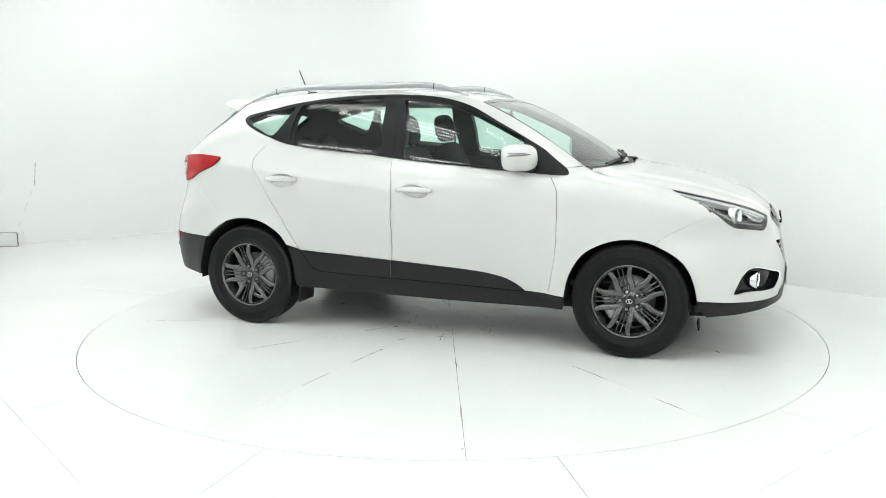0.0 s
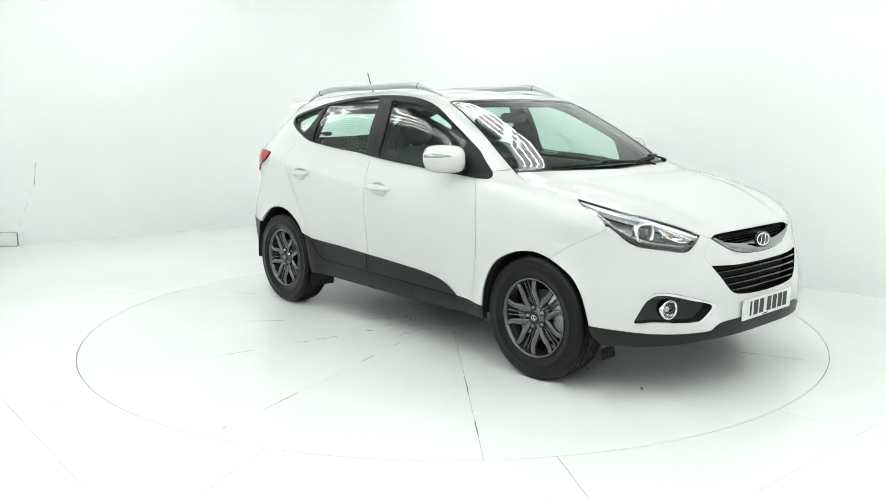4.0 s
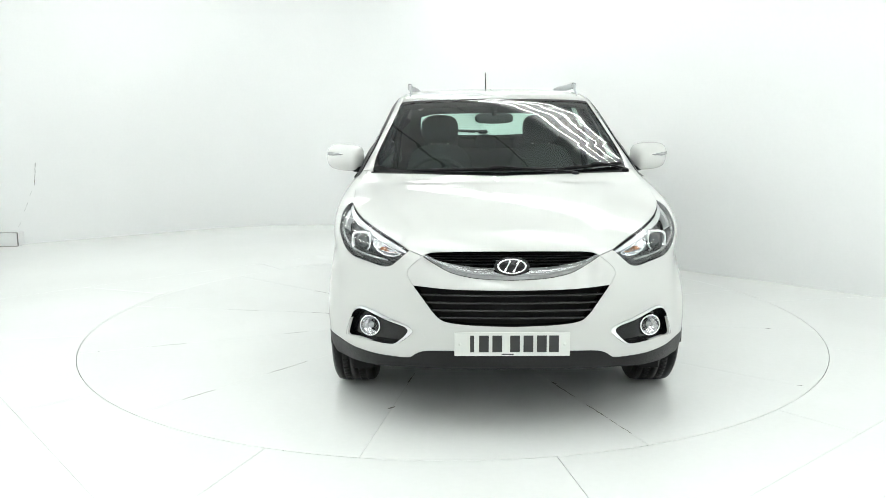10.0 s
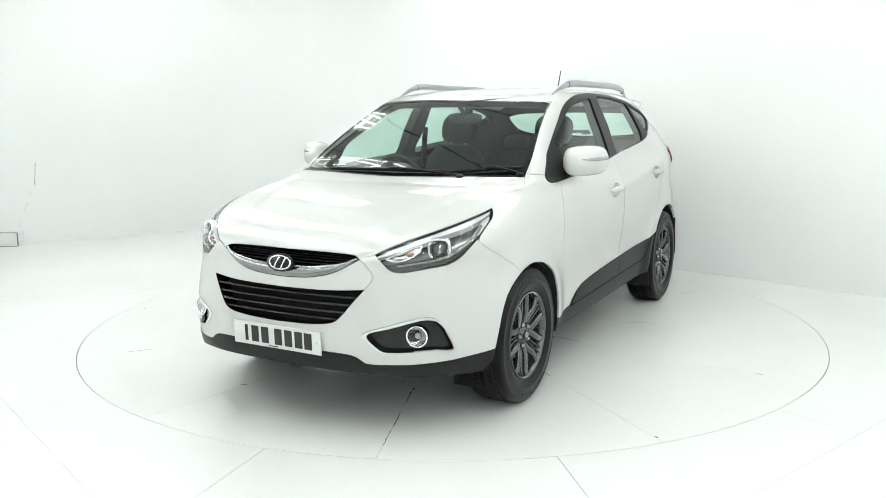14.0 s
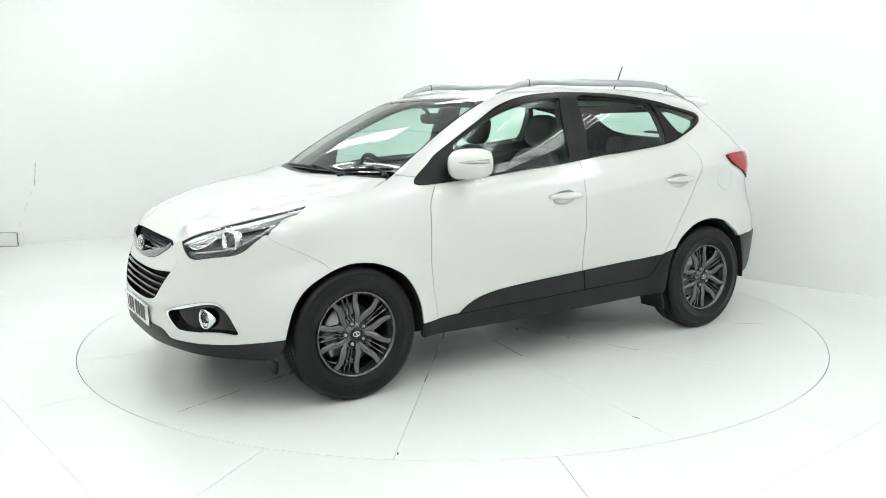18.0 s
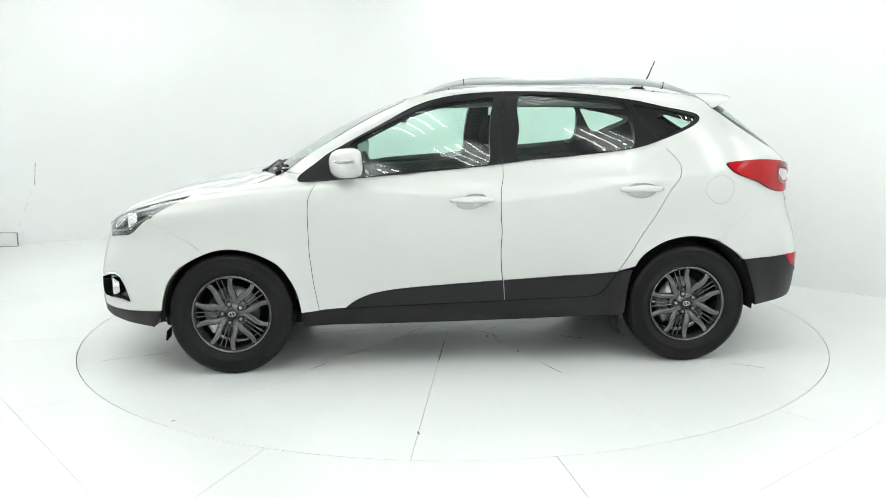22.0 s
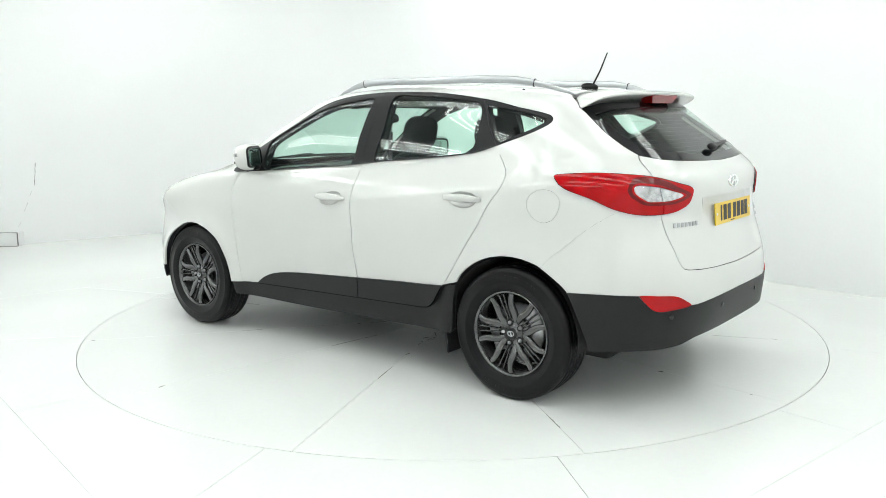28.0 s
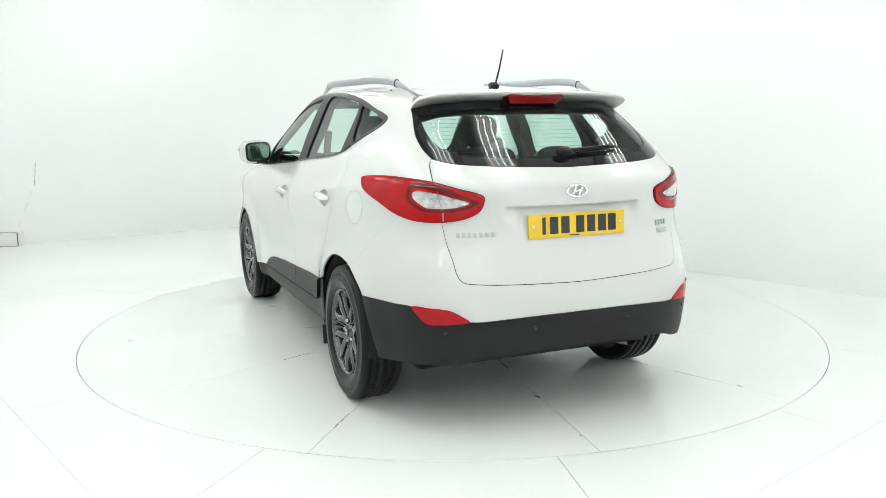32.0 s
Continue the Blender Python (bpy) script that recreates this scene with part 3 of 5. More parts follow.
def sweep(bm, path, w, h=None, segs=10, ends=True, up=(0, 0, 1), taper=None):
    """A rounded bar of width w and height h along a path."""
    h = h or w
    path = [Vector(p) for p in path]
    rings = []
    for i, p in enumerate(path):
        t = (path[min(i + 1, len(path) - 1)] - path[max(i - 1, 0)]).normalized()
        side = t.cross(Vector(up))
        side = side.normalized() if side.length > 1e-6 else Vector((1, 0, 0))
        top = side.cross(t).normalized()
        k = taper(i / (len(path) - 1)) if taper else 1
        ring = []
        for j in range(segs):
            a = 2 * math.pi * j / segs
            ca, sa = math.cos(a), math.sin(a)
            ring.append(bm.verts.new(p + side * (w / 2 * k * math.copysign(abs(ca) ** .7, ca)) + top * (h / 2 * k * math.copysign(abs(sa) ** .7, sa))))
        rings.append(ring)
    for ra, rb in zip(rings, rings[1:]):
        for j in range(segs):
            bm.faces.new((ra[j], ra[(j + 1) % segs], rb[(j + 1) % segs], rb[j]))
    if ends:
        bm.faces.new(rings[0][::-1])
        bm.faces.new(rings[-1])
    bmesh.ops.recalc_face_normals(bm, faces=bm.faces)


def pebble(bm, m, sx, sy, sz, power=2.6, segs=28, rings=14):
    """A rounded block: a superellipsoid of those half sizes."""
    def f(c, p):
        return math.copysign(abs(c) ** (2 / p), c)
    rows = []
    for i in range(1, rings):
        b = -math.pi / 2 + math.pi * i / rings
        rows.append([bm.verts.new(m @ Vector((sx * f(math.cos(b), power) * f(math.cos(2 * math.pi * j / segs), power), sy * f(math.cos(b), power) * f(math.sin(2 * math.pi * j / segs), power), sz * f(math.sin(b), power)))) for j in range(segs)])
    for ra, rb in zip(rows, rows[1:]):
        for j in range(segs):
            bm.faces.new((ra[j], ra[(j + 1) % segs], rb[(j + 1) % segs], rb[j]))
    bm.faces.new(rows[0][::-1])
    bm.faces.new(rows[-1])


GRID_S, GRID_V = np.linspace(0, BELT, 900), np.linspace(0, VTOP, 600)
GRID_P = skin(GRID_S[:, None], GRID_V[None, :])


def on_top(x, y, zlo=1.0):
    """Belt length and row of the roof or bonnet over (x, y)."""
    d = (GRID_P[..., 0] - x) ** 2 + (GRID_P[..., 1] - abs(y)) ** 2 + np.where(GRID_P[..., 2] < zlo, 9, 0)
    i, j = np.unravel_index(d.argmin(), d.shape)
    return GRID_S[i], GRID_V[j]


def top_z(x, y, zlo=1.0):
    d = np.sqrt((GRID_P[..., 0] - x) ** 2 + (GRID_P[..., 1] - abs(y)) ** 2) + np.where(GRID_P[..., 2] < zlo, 9, 0)
    k = np.argpartition(d.ravel(), 6)[:6]
    w = 1 / (d.ravel()[k] + .002)
    return float((GRID_P[..., 2].ravel()[k] * w).sum() / w.sum())


def at_skin(S, v, lift=0.0, roll=0.0):
    """A pose on the skin: x along the belt, y up the row, z outwards."""
    P, N = skin(S, v), Vector(skin_normal(S, v))
    X = Vector(skin(S + .004, v) - skin(S - .004, v)).normalized()
    Y = N.cross(X).normalized()
    X = Y.cross(N)
    m = Matrix((X, Y, N)).transposed().to_4x4()
    m.translation = Vector(P) + N * lift
    return m @ pose(0, 0, 0, 0, 0, roll)


# ---- car materials ----
def glass_sheet(name, tint, gloss_low=.075, gloss_high=.95, power=5.0):
    """A thin pane: tinted see-through with reflections that grow towards grazing."""
    m = bpy.data.materials.new(name)
    m.use_nodes = True
    nt = m.node_tree
    nt.nodes.remove(nt.nodes["Principled BSDF"])
    out = nt.nodes["Material Output"]
    see = nt.nodes.new("ShaderNodeBsdfTransparent")
    see.inputs[0].default_value = (*tint, 1)
    gl = nt.nodes.new("ShaderNodeBsdfGlossy")
    gl.inputs["Roughness"].default_value = .0
    gl.inputs[0].default_value = (1, 1, 1, 1)
    lw = nt.nodes.new("ShaderNodeLayerWeight")
    lw.inputs[0].default_value = .5
    pw = nt.nodes.new("ShaderNodeMath")
    pw.operation = "POWER"
    pw.inputs[1].default_value = power
    nt.links.new(lw.outputs["Facing"], pw.inputs[0])
    mp = nt.nodes.new("ShaderNodeMapRange")
    mp.inputs["To Min"].default_value, mp.inputs["To Max"].default_value = gloss_low, gloss_high
    nt.links.new(pw.outputs[0], mp.inputs["Value"])
    mix = nt.nodes.new("ShaderNodeMixShader")
    nt.links.new(mp.outputs[0], mix.inputs[0])
    nt.links.new(see.outputs[0], mix.inputs[1])
    nt.links.new(gl.outputs[0], mix.inputs[2])
    nt.links.new(mix.outputs[0], out.inputs[0])
    return m


WINDOW = glass_sheet("tinted_window_glass", (.77, .93, .865), .048)
SCREEN = glass_sheet("laminated_windscreen_glass", (.77, .93, .865), .085)
LENS = glass_sheet("clear_lens", (.94, .95, .95), .05, .8)
RED_LENS = material("red_lamp_lens", (.44, .0026, .0052), .08, coat=.5, spec=.05, stain=.2, stain_size=9)
DARK_RED = material("dark_red_lens", (.14, .0015, .003), .12, coat=1.0, spec=.05)
CLEAR_LAMP = material("clear_lamp_reflector", (.72, .72, .74), .14, metal=.85, coat=1.0, stain=.4, stain_size=30, bump=1.0, bump_size=45)
CHROME = material("chrome", (.82, .83, .84), .06, metal=1.0)
SATIN = material("satin_silver", (.44, .45, .465), .30, metal=.9)
GLOSS_BLACK = material("gloss_black", (.010, .010, .011), .10, coat=.7, spec=.05)
FRIT = material("black_glass_border", (.01, .01, .011), .04, coat=1.0, spec=.0)
SLAT_BLACK = material("satin_black_slat", (.010, .010, .011), .45, spec=.15, grain=.1, grain_size=90)
DARK_CHROME = material("smoked_chrome", (.30, .305, .31), .07, metal=1.0)
LAMP_GREY = material("silver_lamp_reflector", (.42, .425, .43), .20, metal=.6, coat=.5, grain=.15, grain_size=25)
BROW = material("bright_lamp_trim", (.72, .73, .74), .22, metal=.35, coat=.6, grain=.05, grain_size=40)
LAMP_DARK = material("dark_grey_lamp_trim", (.03, .031, .033), .22, coat=.5)
FRAME_BLACK = material("satin_black_trim", (.008, .008, .009), .36, spec=.22, grain=.1, grain_size=90)
DARK = material("dark_underside", (.012, .012, .012), .8, grain=.3, grain_size=20)
CLOTH = material("charcoal_cloth", (.03, .031, .034), .9, grain=.3, grain_size=300, bump=.3, bump_size=700)
TRIM = material("dark_grey_cabin_plastic", (.032, .032, .034), .6, grain=.2, grain_size=200, bump=.2, bump_size=500)
TRIM_LIGHT = material("pale_grey_headlining", (.42, .42, .40), .9, grain=.1, grain_size=200)
ORANGE = material("amber_bulb", (.45, .17, .06), .2, coat=.8)
PLATE_WHITE = material("white_plate", (.72, .73, .70), .35, coat=.4)
PLATE_YELLOW = material("yellow_plate", (.75, .50, .02), .35, coat=.4)
INK = material("black_print", (.03, .03, .03), .5)
STEEL = material("brushed_steel", (.45, .45, .46), .35, metal=1.0, grain=.2, grain_size=60)
HEATER = material("copper_heater_wire", (.12, .07, .05), .5)
MIRROR = material("mirror_glass", (.30, .36, .345), .02, metal=1.0)

# ---- the car ----
def window_bulge():
    """Outward bulge of the side windows between their lower and upper edges."""
    d = np.array(EDGE["dlo"])
    Ss = np.linspace(1.26, 4.60, 240)
    lo, hi = [], []
    for s0 in Ss:
        vs = [a[1] + (b[1] - a[1]) * (s0 - a[0]) / (b[0] - a[0]) for a, b in zip(d, np.roll(d, -1, 0)) if (a[0] - s0) * (b[0] - s0) <= 0 and a[0] != b[0]]
        lo.append(min(vs))
        hi.append(max(vs))
    k = np.ones(31) / 31
    lo, hi = (np.convolve(np.pad(np.interp(q, VROW, ZROW), 15, mode="edge"), k, "valid") for q in (lo, hi))

    def bulge(S, v):
        q = np.abs(S)
        z = np.interp(v, VROW, ZROW)
        return .40 * np.clip((z - np.interp(q, Ss, lo)) * (np.interp(q, Ss, hi) - z), 0, None)
    return bulge


BULGE = window_bulge()
E = {k: np.array(p) for k, p in EDGE.items()}
CLOSED = {k: spline(E[k], True) for k in ("dlo", "glass_f", "glass_r", "glass_q", "tail", "tail_clear", "refl", "fog_out")}
HEAD = chain(spline(E["head"][:6]), spline(E["head"][5:]), spline(E["head"][[-1, 0]]))
WS_LOW = [(0, 1.338), (.21, 1.345), (.485, 1.355), (.72, 1.366), (.85, 1.384)]
WS_SIDE = [(.85, 1.384), (.95, 1.48), (1.01, 1.60), (1.035, 1.86), (1.06, 2.032)]
WS_TOP = [(1.06, 2.032), (.566, 2.071), (.12, 2.093), (0, 2.095)]
HOOD_SEAM = [(.861, 1.066), (.885, 1.122), (.955, 1.180), (.985, 1.235), (.95, 1.29), (.87, 1.348)]
HOOD_REAR = [(.87, 1.348), (.611, 1.350), (.485, 1.349), (.21, 1.340), (0, 1.333)]
RG_SIDE = [(4.95, 1.94), (5.03, 1.765), (5.12, 1.62), (5.175, 1.556)]
RG_LOW = [(5.175, 1.556), (5.296, 1.527), (5.443, 1.512), (5.672, 1.498), (5.9, 1.488)]
SEAM_ROOF = [on_top(x, y) for x, y in ((.24, .575), (.05, .585), (-.3, .585), (-.7, .58), (-1.1, .57), (-1.35, .555), (-1.46, .545))]
ROOF_BACK = [on_top(-1.46, .545), on_top(-1.45, .4), on_top(-1.45, .2), (5.9, on_top(-1.45, 0)[1])]
SEAM_R = [(5.245, 1.016), (5.032, 1.062), (4.567, .739), (4.455, .662), (4.40, .60)]
SEAM_F = [(1.053, .82), (1.096, .798), (1.353, .704), (1.498, .632), (1.56, .57)]
ARCH_F = chain(spline(E["arch_f"]), straight([E["arch_f"][-1], (2.05, -.3), (1.25, -.3), E["arch_f"][0]]))
ARCH_R = chain(spline(E["arch_r"]), straight([E["arch_r"][-1], (4.75, -.3), (3.85, -.3), E["arch_r"][0]]))

car = empty("car", car_at(0))
tagged(car, label="white five-door compact family car with black lower cladding", category="car")


def disc_on(S, v, rS, rv, n=36):
    a = np.linspace(0, 2 * math.pi, n, endpoint=False)
    return np.stack([S + rS * np.cos(a), v + rv * np.sin(a)], 1)


FUEL = disc_on(4.452, 1.085, .098, .19)
FUEL[:, 1] = np.where(FUEL[:, 1] > 1.085, 1.085 + (FUEL[:, 1] - 1.085) * 1.18, FUEL[:, 1])

b_top, b_low = E["b_gap"][:3], E["b_gap"]
DIVIDER = np.array([(4.10, 2.10), (4.125, 2.02), (4.125, 1.80), (4.165, 1.615), (4.17, 1.55)])
AHEAD_B = chain(straight(b_top), [(2.99, 1.3), (.9, 1.2), (.9, 2.4), (2.6, 2.4)])
BEHIND_B = chain(straight(b_top), [(2.99, 1.3), (4.9, 1.3), (4.9, 2.5), (2.6, 2.5)])
BEHIND_D = chain(straight(DIVIDER), [(4.9, 1.5), (4.9, 2.2)])
AHEAD_D = chain(straight(DIVIDER), [(3.0, 1.3), (.8, 1.1), (.8, 2.7), (4.05, 2.7)])


def handle_at(S, v, flip, door, name="door_handle"):
    """A pull handle over a dished cup."""
    s = -1 if flip else 1
    m = at_skin(s * S, v)
    bm = bmesh.new()
    pts = [m @ Vector((x, .004 * math.cos(x * 9), .030 * (1 - (abs(x) / .135) ** 4) + .001)) for x in np.linspace(-.125, .125, 17)]
    sweep(bm, pts, .034, .020, 12, up=m.to_3x3() @ Vector((0, 0, 1)), taper=lambda q: .45 + .75 * math.sin(math.pi * q) ** .7)
    part(name, bm, PAINT, door)


def door_parts():
    for flip in (None, "front"):
        side = -1 if flip else 1
        cups = {"f": disc_on(2.925, .972, .090, .086), "r": disc_on(3.955, 1.09, .090, .110)}

        def bowl(cS, cv, rS, rv, depth):
            return lambda S, v: -depth * np.clip(1 - ((np.abs(S) - cS) / rS) ** 2 - ((v - cv) / rv) ** 2, 0, 1) ** .5
        fo = chain(spline(E["fdoor_front"]), spline([E["fdoor_front"][-1], *E["door_bottom"][1:3], E["b_gap"][-1]]), spline(E["b_gap"][::-1]), [(2.6, 1.9), (1.7, 1.5)])
        d = panel("front_door", fo, PAINT, car, cut=[CLOSED["dlo"], cups["f"]], flip=flip, gap=.0022)
        panel("door_seal", offset(fo, .004), FRAME_BLACK, d, cut=[offset(fo, -.010), CLOSED["dlo"]], lift=-.008, depth=0, gap=0, flip=flip, label="black rubber door seal")
        panel("handle_cup", cups["f"], PAINT, d, lift=bowl(2.925, .972, .090, .086, .030), depth=0, gap=-.001, step=.012, flip=flip)
        handle_at(2.925, .972, flip, d)
        panel("window_frame", CLOSED["dlo"], FRAME_BLACK, d, cut=[CLOSED["glass_f"], BEHIND_B], lift=lambda S, v: .002 + BULGE(S, v), depth=.055, flip=flip, label="satin black window frame", gap=.001)
        panel("window_glass", CLOSED["glass_f"], WINDOW, d, lift=lambda S, v: BULGE(S, v) - .006, depth=0, gap=-.004, flip=flip, label="tinted side window glass")
        clad = chain(spline(np.vstack([E["clad_top"][:6], [(3.1665, .4185)]])), straight([(3.1665, .4185), (3.1715, .298)]), spline([(3.1715, .298), (2.707, .287), E["clad_top"][0]]))
        panel("lower_cladding", clad, PLASTIC, d, lift=.010, depth=.018, flip=flip, gap=.001, label="black grained plastic cladding")
        ro = chain(spline(E["b_gap"]), spline([E["b_gap"][-1], E["rdoor_rear"][-1]]), spline(E["rdoor_rear"][::-1]), [(3.9, 1.75), (2.8, 1.9)])
        d = panel("rear_door", ro, PAINT, car, cut=[CLOSED["dlo"], cups["r"]], flip=flip, gap=.0022)
        panel("door_seal", offset(ro, .004), FRAME_BLACK, d, cut=[offset(ro, -.010), CLOSED["dlo"]], lift=-.008, depth=0, gap=0, flip=flip, label="black rubber door seal")
        panel("handle_cup", cups["r"], PAINT, d, lift=bowl(3.955, 1.09, .090, .110, .030), depth=0, gap=-.001, step=.012, flip=flip)
        handle_at(3.955, 1.09, flip, d)
        panel("window_frame", CLOSED["dlo"], FRAME_BLACK, d, cut=[CLOSED["glass_r"], AHEAD_B, BEHIND_D], lift=lambda S, v: .002 + BULGE(S, v), depth=.055, flip=flip, gap=.001, label="satin black window frame")
        panel("window_glass", CLOSED["glass_r"], WINDOW, d, lift=lambda S, v: BULGE(S, v) - .006, depth=0, gap=-.004, flip=flip, label="tinted side window glass")
        clad = chain(straight([(3.1765, .298), (3.1715, .4185)]), spline(np.vstack([[(3.1715, .4185)], E["clad_top"][7:10]])), spline(E["rdoor_rear"][8:]), spline([E["rdoor_rear"][-1], (3.1765, .298)]))
        panel("lower_cladding", clad, PLASTIC, d, lift=.010, depth=.018, flip=flip, gap=.001, label="black grained plastic cladding")


def side_parts():
    for flip in (None, "front"):
        # wing
        w = chain(spline(HOOD_SEAM), [(.85, 1.384)], straight([(.85, 1.384), (1.18, 1.372), (1.4, 1.34), E["fdoor_front"][0]]), spline(E["fdoor_front"]), straight([E["fdoor_front"][-1], (1.98, .25), (1.7, .45), SEAM_F[-1]]), spline(SEAM_F[::-1]), [(.95, .95)])
        panel("front_wing", w, PAINT, car, cut=[HEAD, CLOSED["dlo"], ARCH_F], flip=flip, gap=.0008)
        # side frame with the rear quarter
        q = chain(spline(WS_SIDE), spline([WS_SIDE[-1], *SEAM_ROOF]), spline(RG_SIDE), spline(np.vstack([[RG_SIDE[-1]], E["tg_side"][1:5]])), spline(SEAM_R),
                  straight([SEAM_R[-1], (4.2, .5), (4.0, .45), (3.905, .49)]), [(3.83, .468)], spline(E["rdoor_rear"][8:1:-1]), [(4.0, 1.75), (3.0, 1.85), (1.7, 1.62), (1.4, 1.36), (1.18, 1.372)])
        quarter = panel("side_panel", q, PAINT, car, cut=[CLOSED["dlo"], FUEL, ARCH_R], flip=flip, gap=.0016, label="white rear quarter and roof side panel")
        panel("quarter_frame", CLOSED["dlo"], FRAME_BLACK, quarter, cut=[CLOSED["glass_q"], AHEAD_D], lift=lambda S, v: .002 + BULGE(S, v), depth=.055, flip=flip, gap=.001, label="satin black quarter window frame")
        panel("quarter_glass", CLOSED["glass_q"], WINDOW, quarter, lift=lambda S, v: BULGE(S, v) - .006, depth=0, gap=-.004, flip=flip, label="tinted quarter window glass")
        panel("fuel_flap" if not flip else "blank_panel", FUEL, PAINT, quarter, flip=flip, gap=.0008 if not flip else -.0015, depth=.01 if not flip else 0)
        # sill
        s = chain(spline([(2.066, .262), *E["door_bottom"], (3.69, .319)]), spline(E["rdoor_rear"][11:7:-1]), spline([E["rdoor_rear"][8], E["clad_top"][-1], (3.905, .49)]), spline(E["arch_r"][2::-1]), straight([(3.87, .211), (3.855, .185)]), spline([(3.855, .185), (3.333, .17), (2.697, .16), (2.04, .16)]), straight([(2.04, .16), (2.066, .262)]))
        panel("sill", s, PLASTIC, car, cut=[ARCH_F, ARCH_R], lift=-.010, depth=.03, flip=flip, label="black plastic sill")
        # near-black bar that draws the shadow line in the joint under the cladding
        joint = chain(spline(E["door_bottom"][1:]), spline(E["rdoor_rear"][:7:-1]))
        bm = bmesh.new()
        sweep(bm, skin(joint[::2, 0] * (-1 if flip else 1), joint[::2, 1], .0085), .009, .005, 6)
        part("cladding_shadow_line", bm, SEAM_DARK, car, "dark strip for the shadow line in the joint above the sill")
        # window sill strip
        bm = bmesh.new()
        low = spline(E["dlo"][23:38])
        pts = skin(low[:, 0] * (-1 if flip else 1), low[:, 1], .004)
        sweep(bm, pts[::2], .014, .006, 8)
        part("belt_strip", bm, GLOSS_BLACK, car, "glossy black strip below the windows")


def centre_parts():
    head_r = mirror_front(HEAD)
    h = chain(spline(E["ugril_top"][::-1]), [E["head"][0]], spline(E["head"][:6] + (0, -.004)), spline(HOOD_SEAM), spline(HOOD_REAR))
    def crown(S, v):
        P = skin(S, v)
        c = np.interp(P[:, 0], [1.25, 1.7, 2.1], [.60, .50, .33])
        return .011 * (1 - ramp(np.abs(P[:, 1]), c - .05, c + .06)) * ramp(P[:, 0], 1.2, 1.4) * (1 - ramp(P[:, 0], 1.95, 2.10)) + .013 * ramp(v, 1.26, 1.335)
    panel("bonnet", both_front(h), PAINT, car, cut=[HEAD, head_r], depth=.02, gap=.0025, lift=crown)
    # grilles
    ug = both_front(chain(spline(E["ugril_top"][::-1]), spline(E["ugril_bot"])))
    lg = both_front(chain(spline(E["lgril"][:3]), spline(E["lgril"][2:])))
    hold = both_front(chain([(0, E["ugril_bot"][-1, 1])], spline(E["ugril_bot"][::-1]), spline(E["tusk"]), spline(E["lgril"][2::-1])))
    fog_r = mirror_front(CLOSED["fog_out"])
    b = chain([(0, .80)], spline(E["ugril_top"][::-1]), straight([E["ugril_top"][0], E["head"][0], (.60, .80), (.95, .85), SEAM_F[0]]), spline(SEAM_F), straight([SEAM_F[-1], (1.45, .42), (1.33, .286), (1.288, .286)]), spline([(1.288, .286), (1.055, .269), (.80, .262), (.575, .265), (.468, .270), (.44, .288), (.402, .303), (.345, .309), (0, .314)]))
    bumper = panel("front_bumper", both_front(b), PAINT, car, cut=[HEAD, head_r, ug, lg, hold, CLOSED["fog_out"], fog_r, ARCH_F, mirror_front(ARCH_F)], gap=.0003, step=.025)
    panel("bumper_centre", hold, PAINT, bumper, cut=[], gap=.0012, step=.02)
    lip = chain(straight([(0, .315), (.35, .31)]), spline([(.35, .31), (.402, .304), (.44, .288), (.468, .270), (.575, .265), (.80, .262), (1.055, .269), (1.288, .286)]), spline([(1.288, .286), (1.27, .24), (1.20, .180)]), spline([(1.20, .180), (.95, .185), (.7, .200), (.492, .218), (0, .222)]))
    panel("front_lip", both_front(lip), PLASTIC, bumper, lift=.003, depth=.05, gap=.001, label="black plastic lower bumper lip")
    # upper grille: black mesh behind a chrome bar
    grille = panel("upper_grille", ug, GLOSS_BLACK, car, lift=-.05, depth=0, gap=-.004, label="black honeycomb grille with a chrome bar")
    bar = both_front(chain([(0, .6845)], spline(E["ugril_in"][::-1]), spline(E["ugril_bot"])))
    bi, bb = E["ugril_in"][::-1], E["ugril_bot"][::-1]

    def belly(S, v):
        hi, lo = np.interp(np.abs(S), bi[:, 0], bi[:, 1]), np.interp(np.abs(S), bb[:, 0], bb[:, 1])
        return .003 + .012 * np.clip(1 - ((v - (hi + lo) / 2) / np.maximum((hi - lo) / 2, .006)) ** 2, 0, 1)
    panel("chrome_bar", bar, DARK_CHROME, grille, lift=belly, depth=.03, gap=.001, step=.012, label="curved chrome grille bar")
    for row in (.711, .727, .743, .757):
        bm = bmesh.new()
        reach = np.interp(row, [.671, .70, .74, .76], [.10, .27, .36, .37])
        Ss = np.linspace(-reach, reach, 30)
        sweep(bm, skin(Ss, np.full(30, row), -.03), .02, .004, 6)
        part("grille_slat", bm, SLAT_BLACK, grille)
    lower = panel("lower_grille", lg, DARK, car, lift=-.07, depth=0, gap=-.004, label="black slatted lower grille")
    for row in (.566, .531, .497, .464):
        bm = bmesh.new()
        reach = np.interp(row, [.425, .447, .473, .537, .60], [.19, .29, .335, .388, .44])
        Ss = np.linspace(-reach, reach, 40)
        sweep(bm, skin(Ss, np.full(40, row), -.018), .034, .012, 8)
        part("grille_slat", bm, GLOSS_BLACK, lower)
    # walls of the grille openings
    for nm, loop, par in (("grille_edge", ug, grille), ("grille_edge", lg, lower)):
        tub(nm, loop, GLOSS_BLACK, par, .0, -.07)
    # roof
    ring = [spline([WS_TOP[-1], *WS_TOP[-2::-1]]), spline([WS_SIDE[-1], *SEAM_ROOF]), spline(ROOF_BACK)]
    half = chain(*ring)
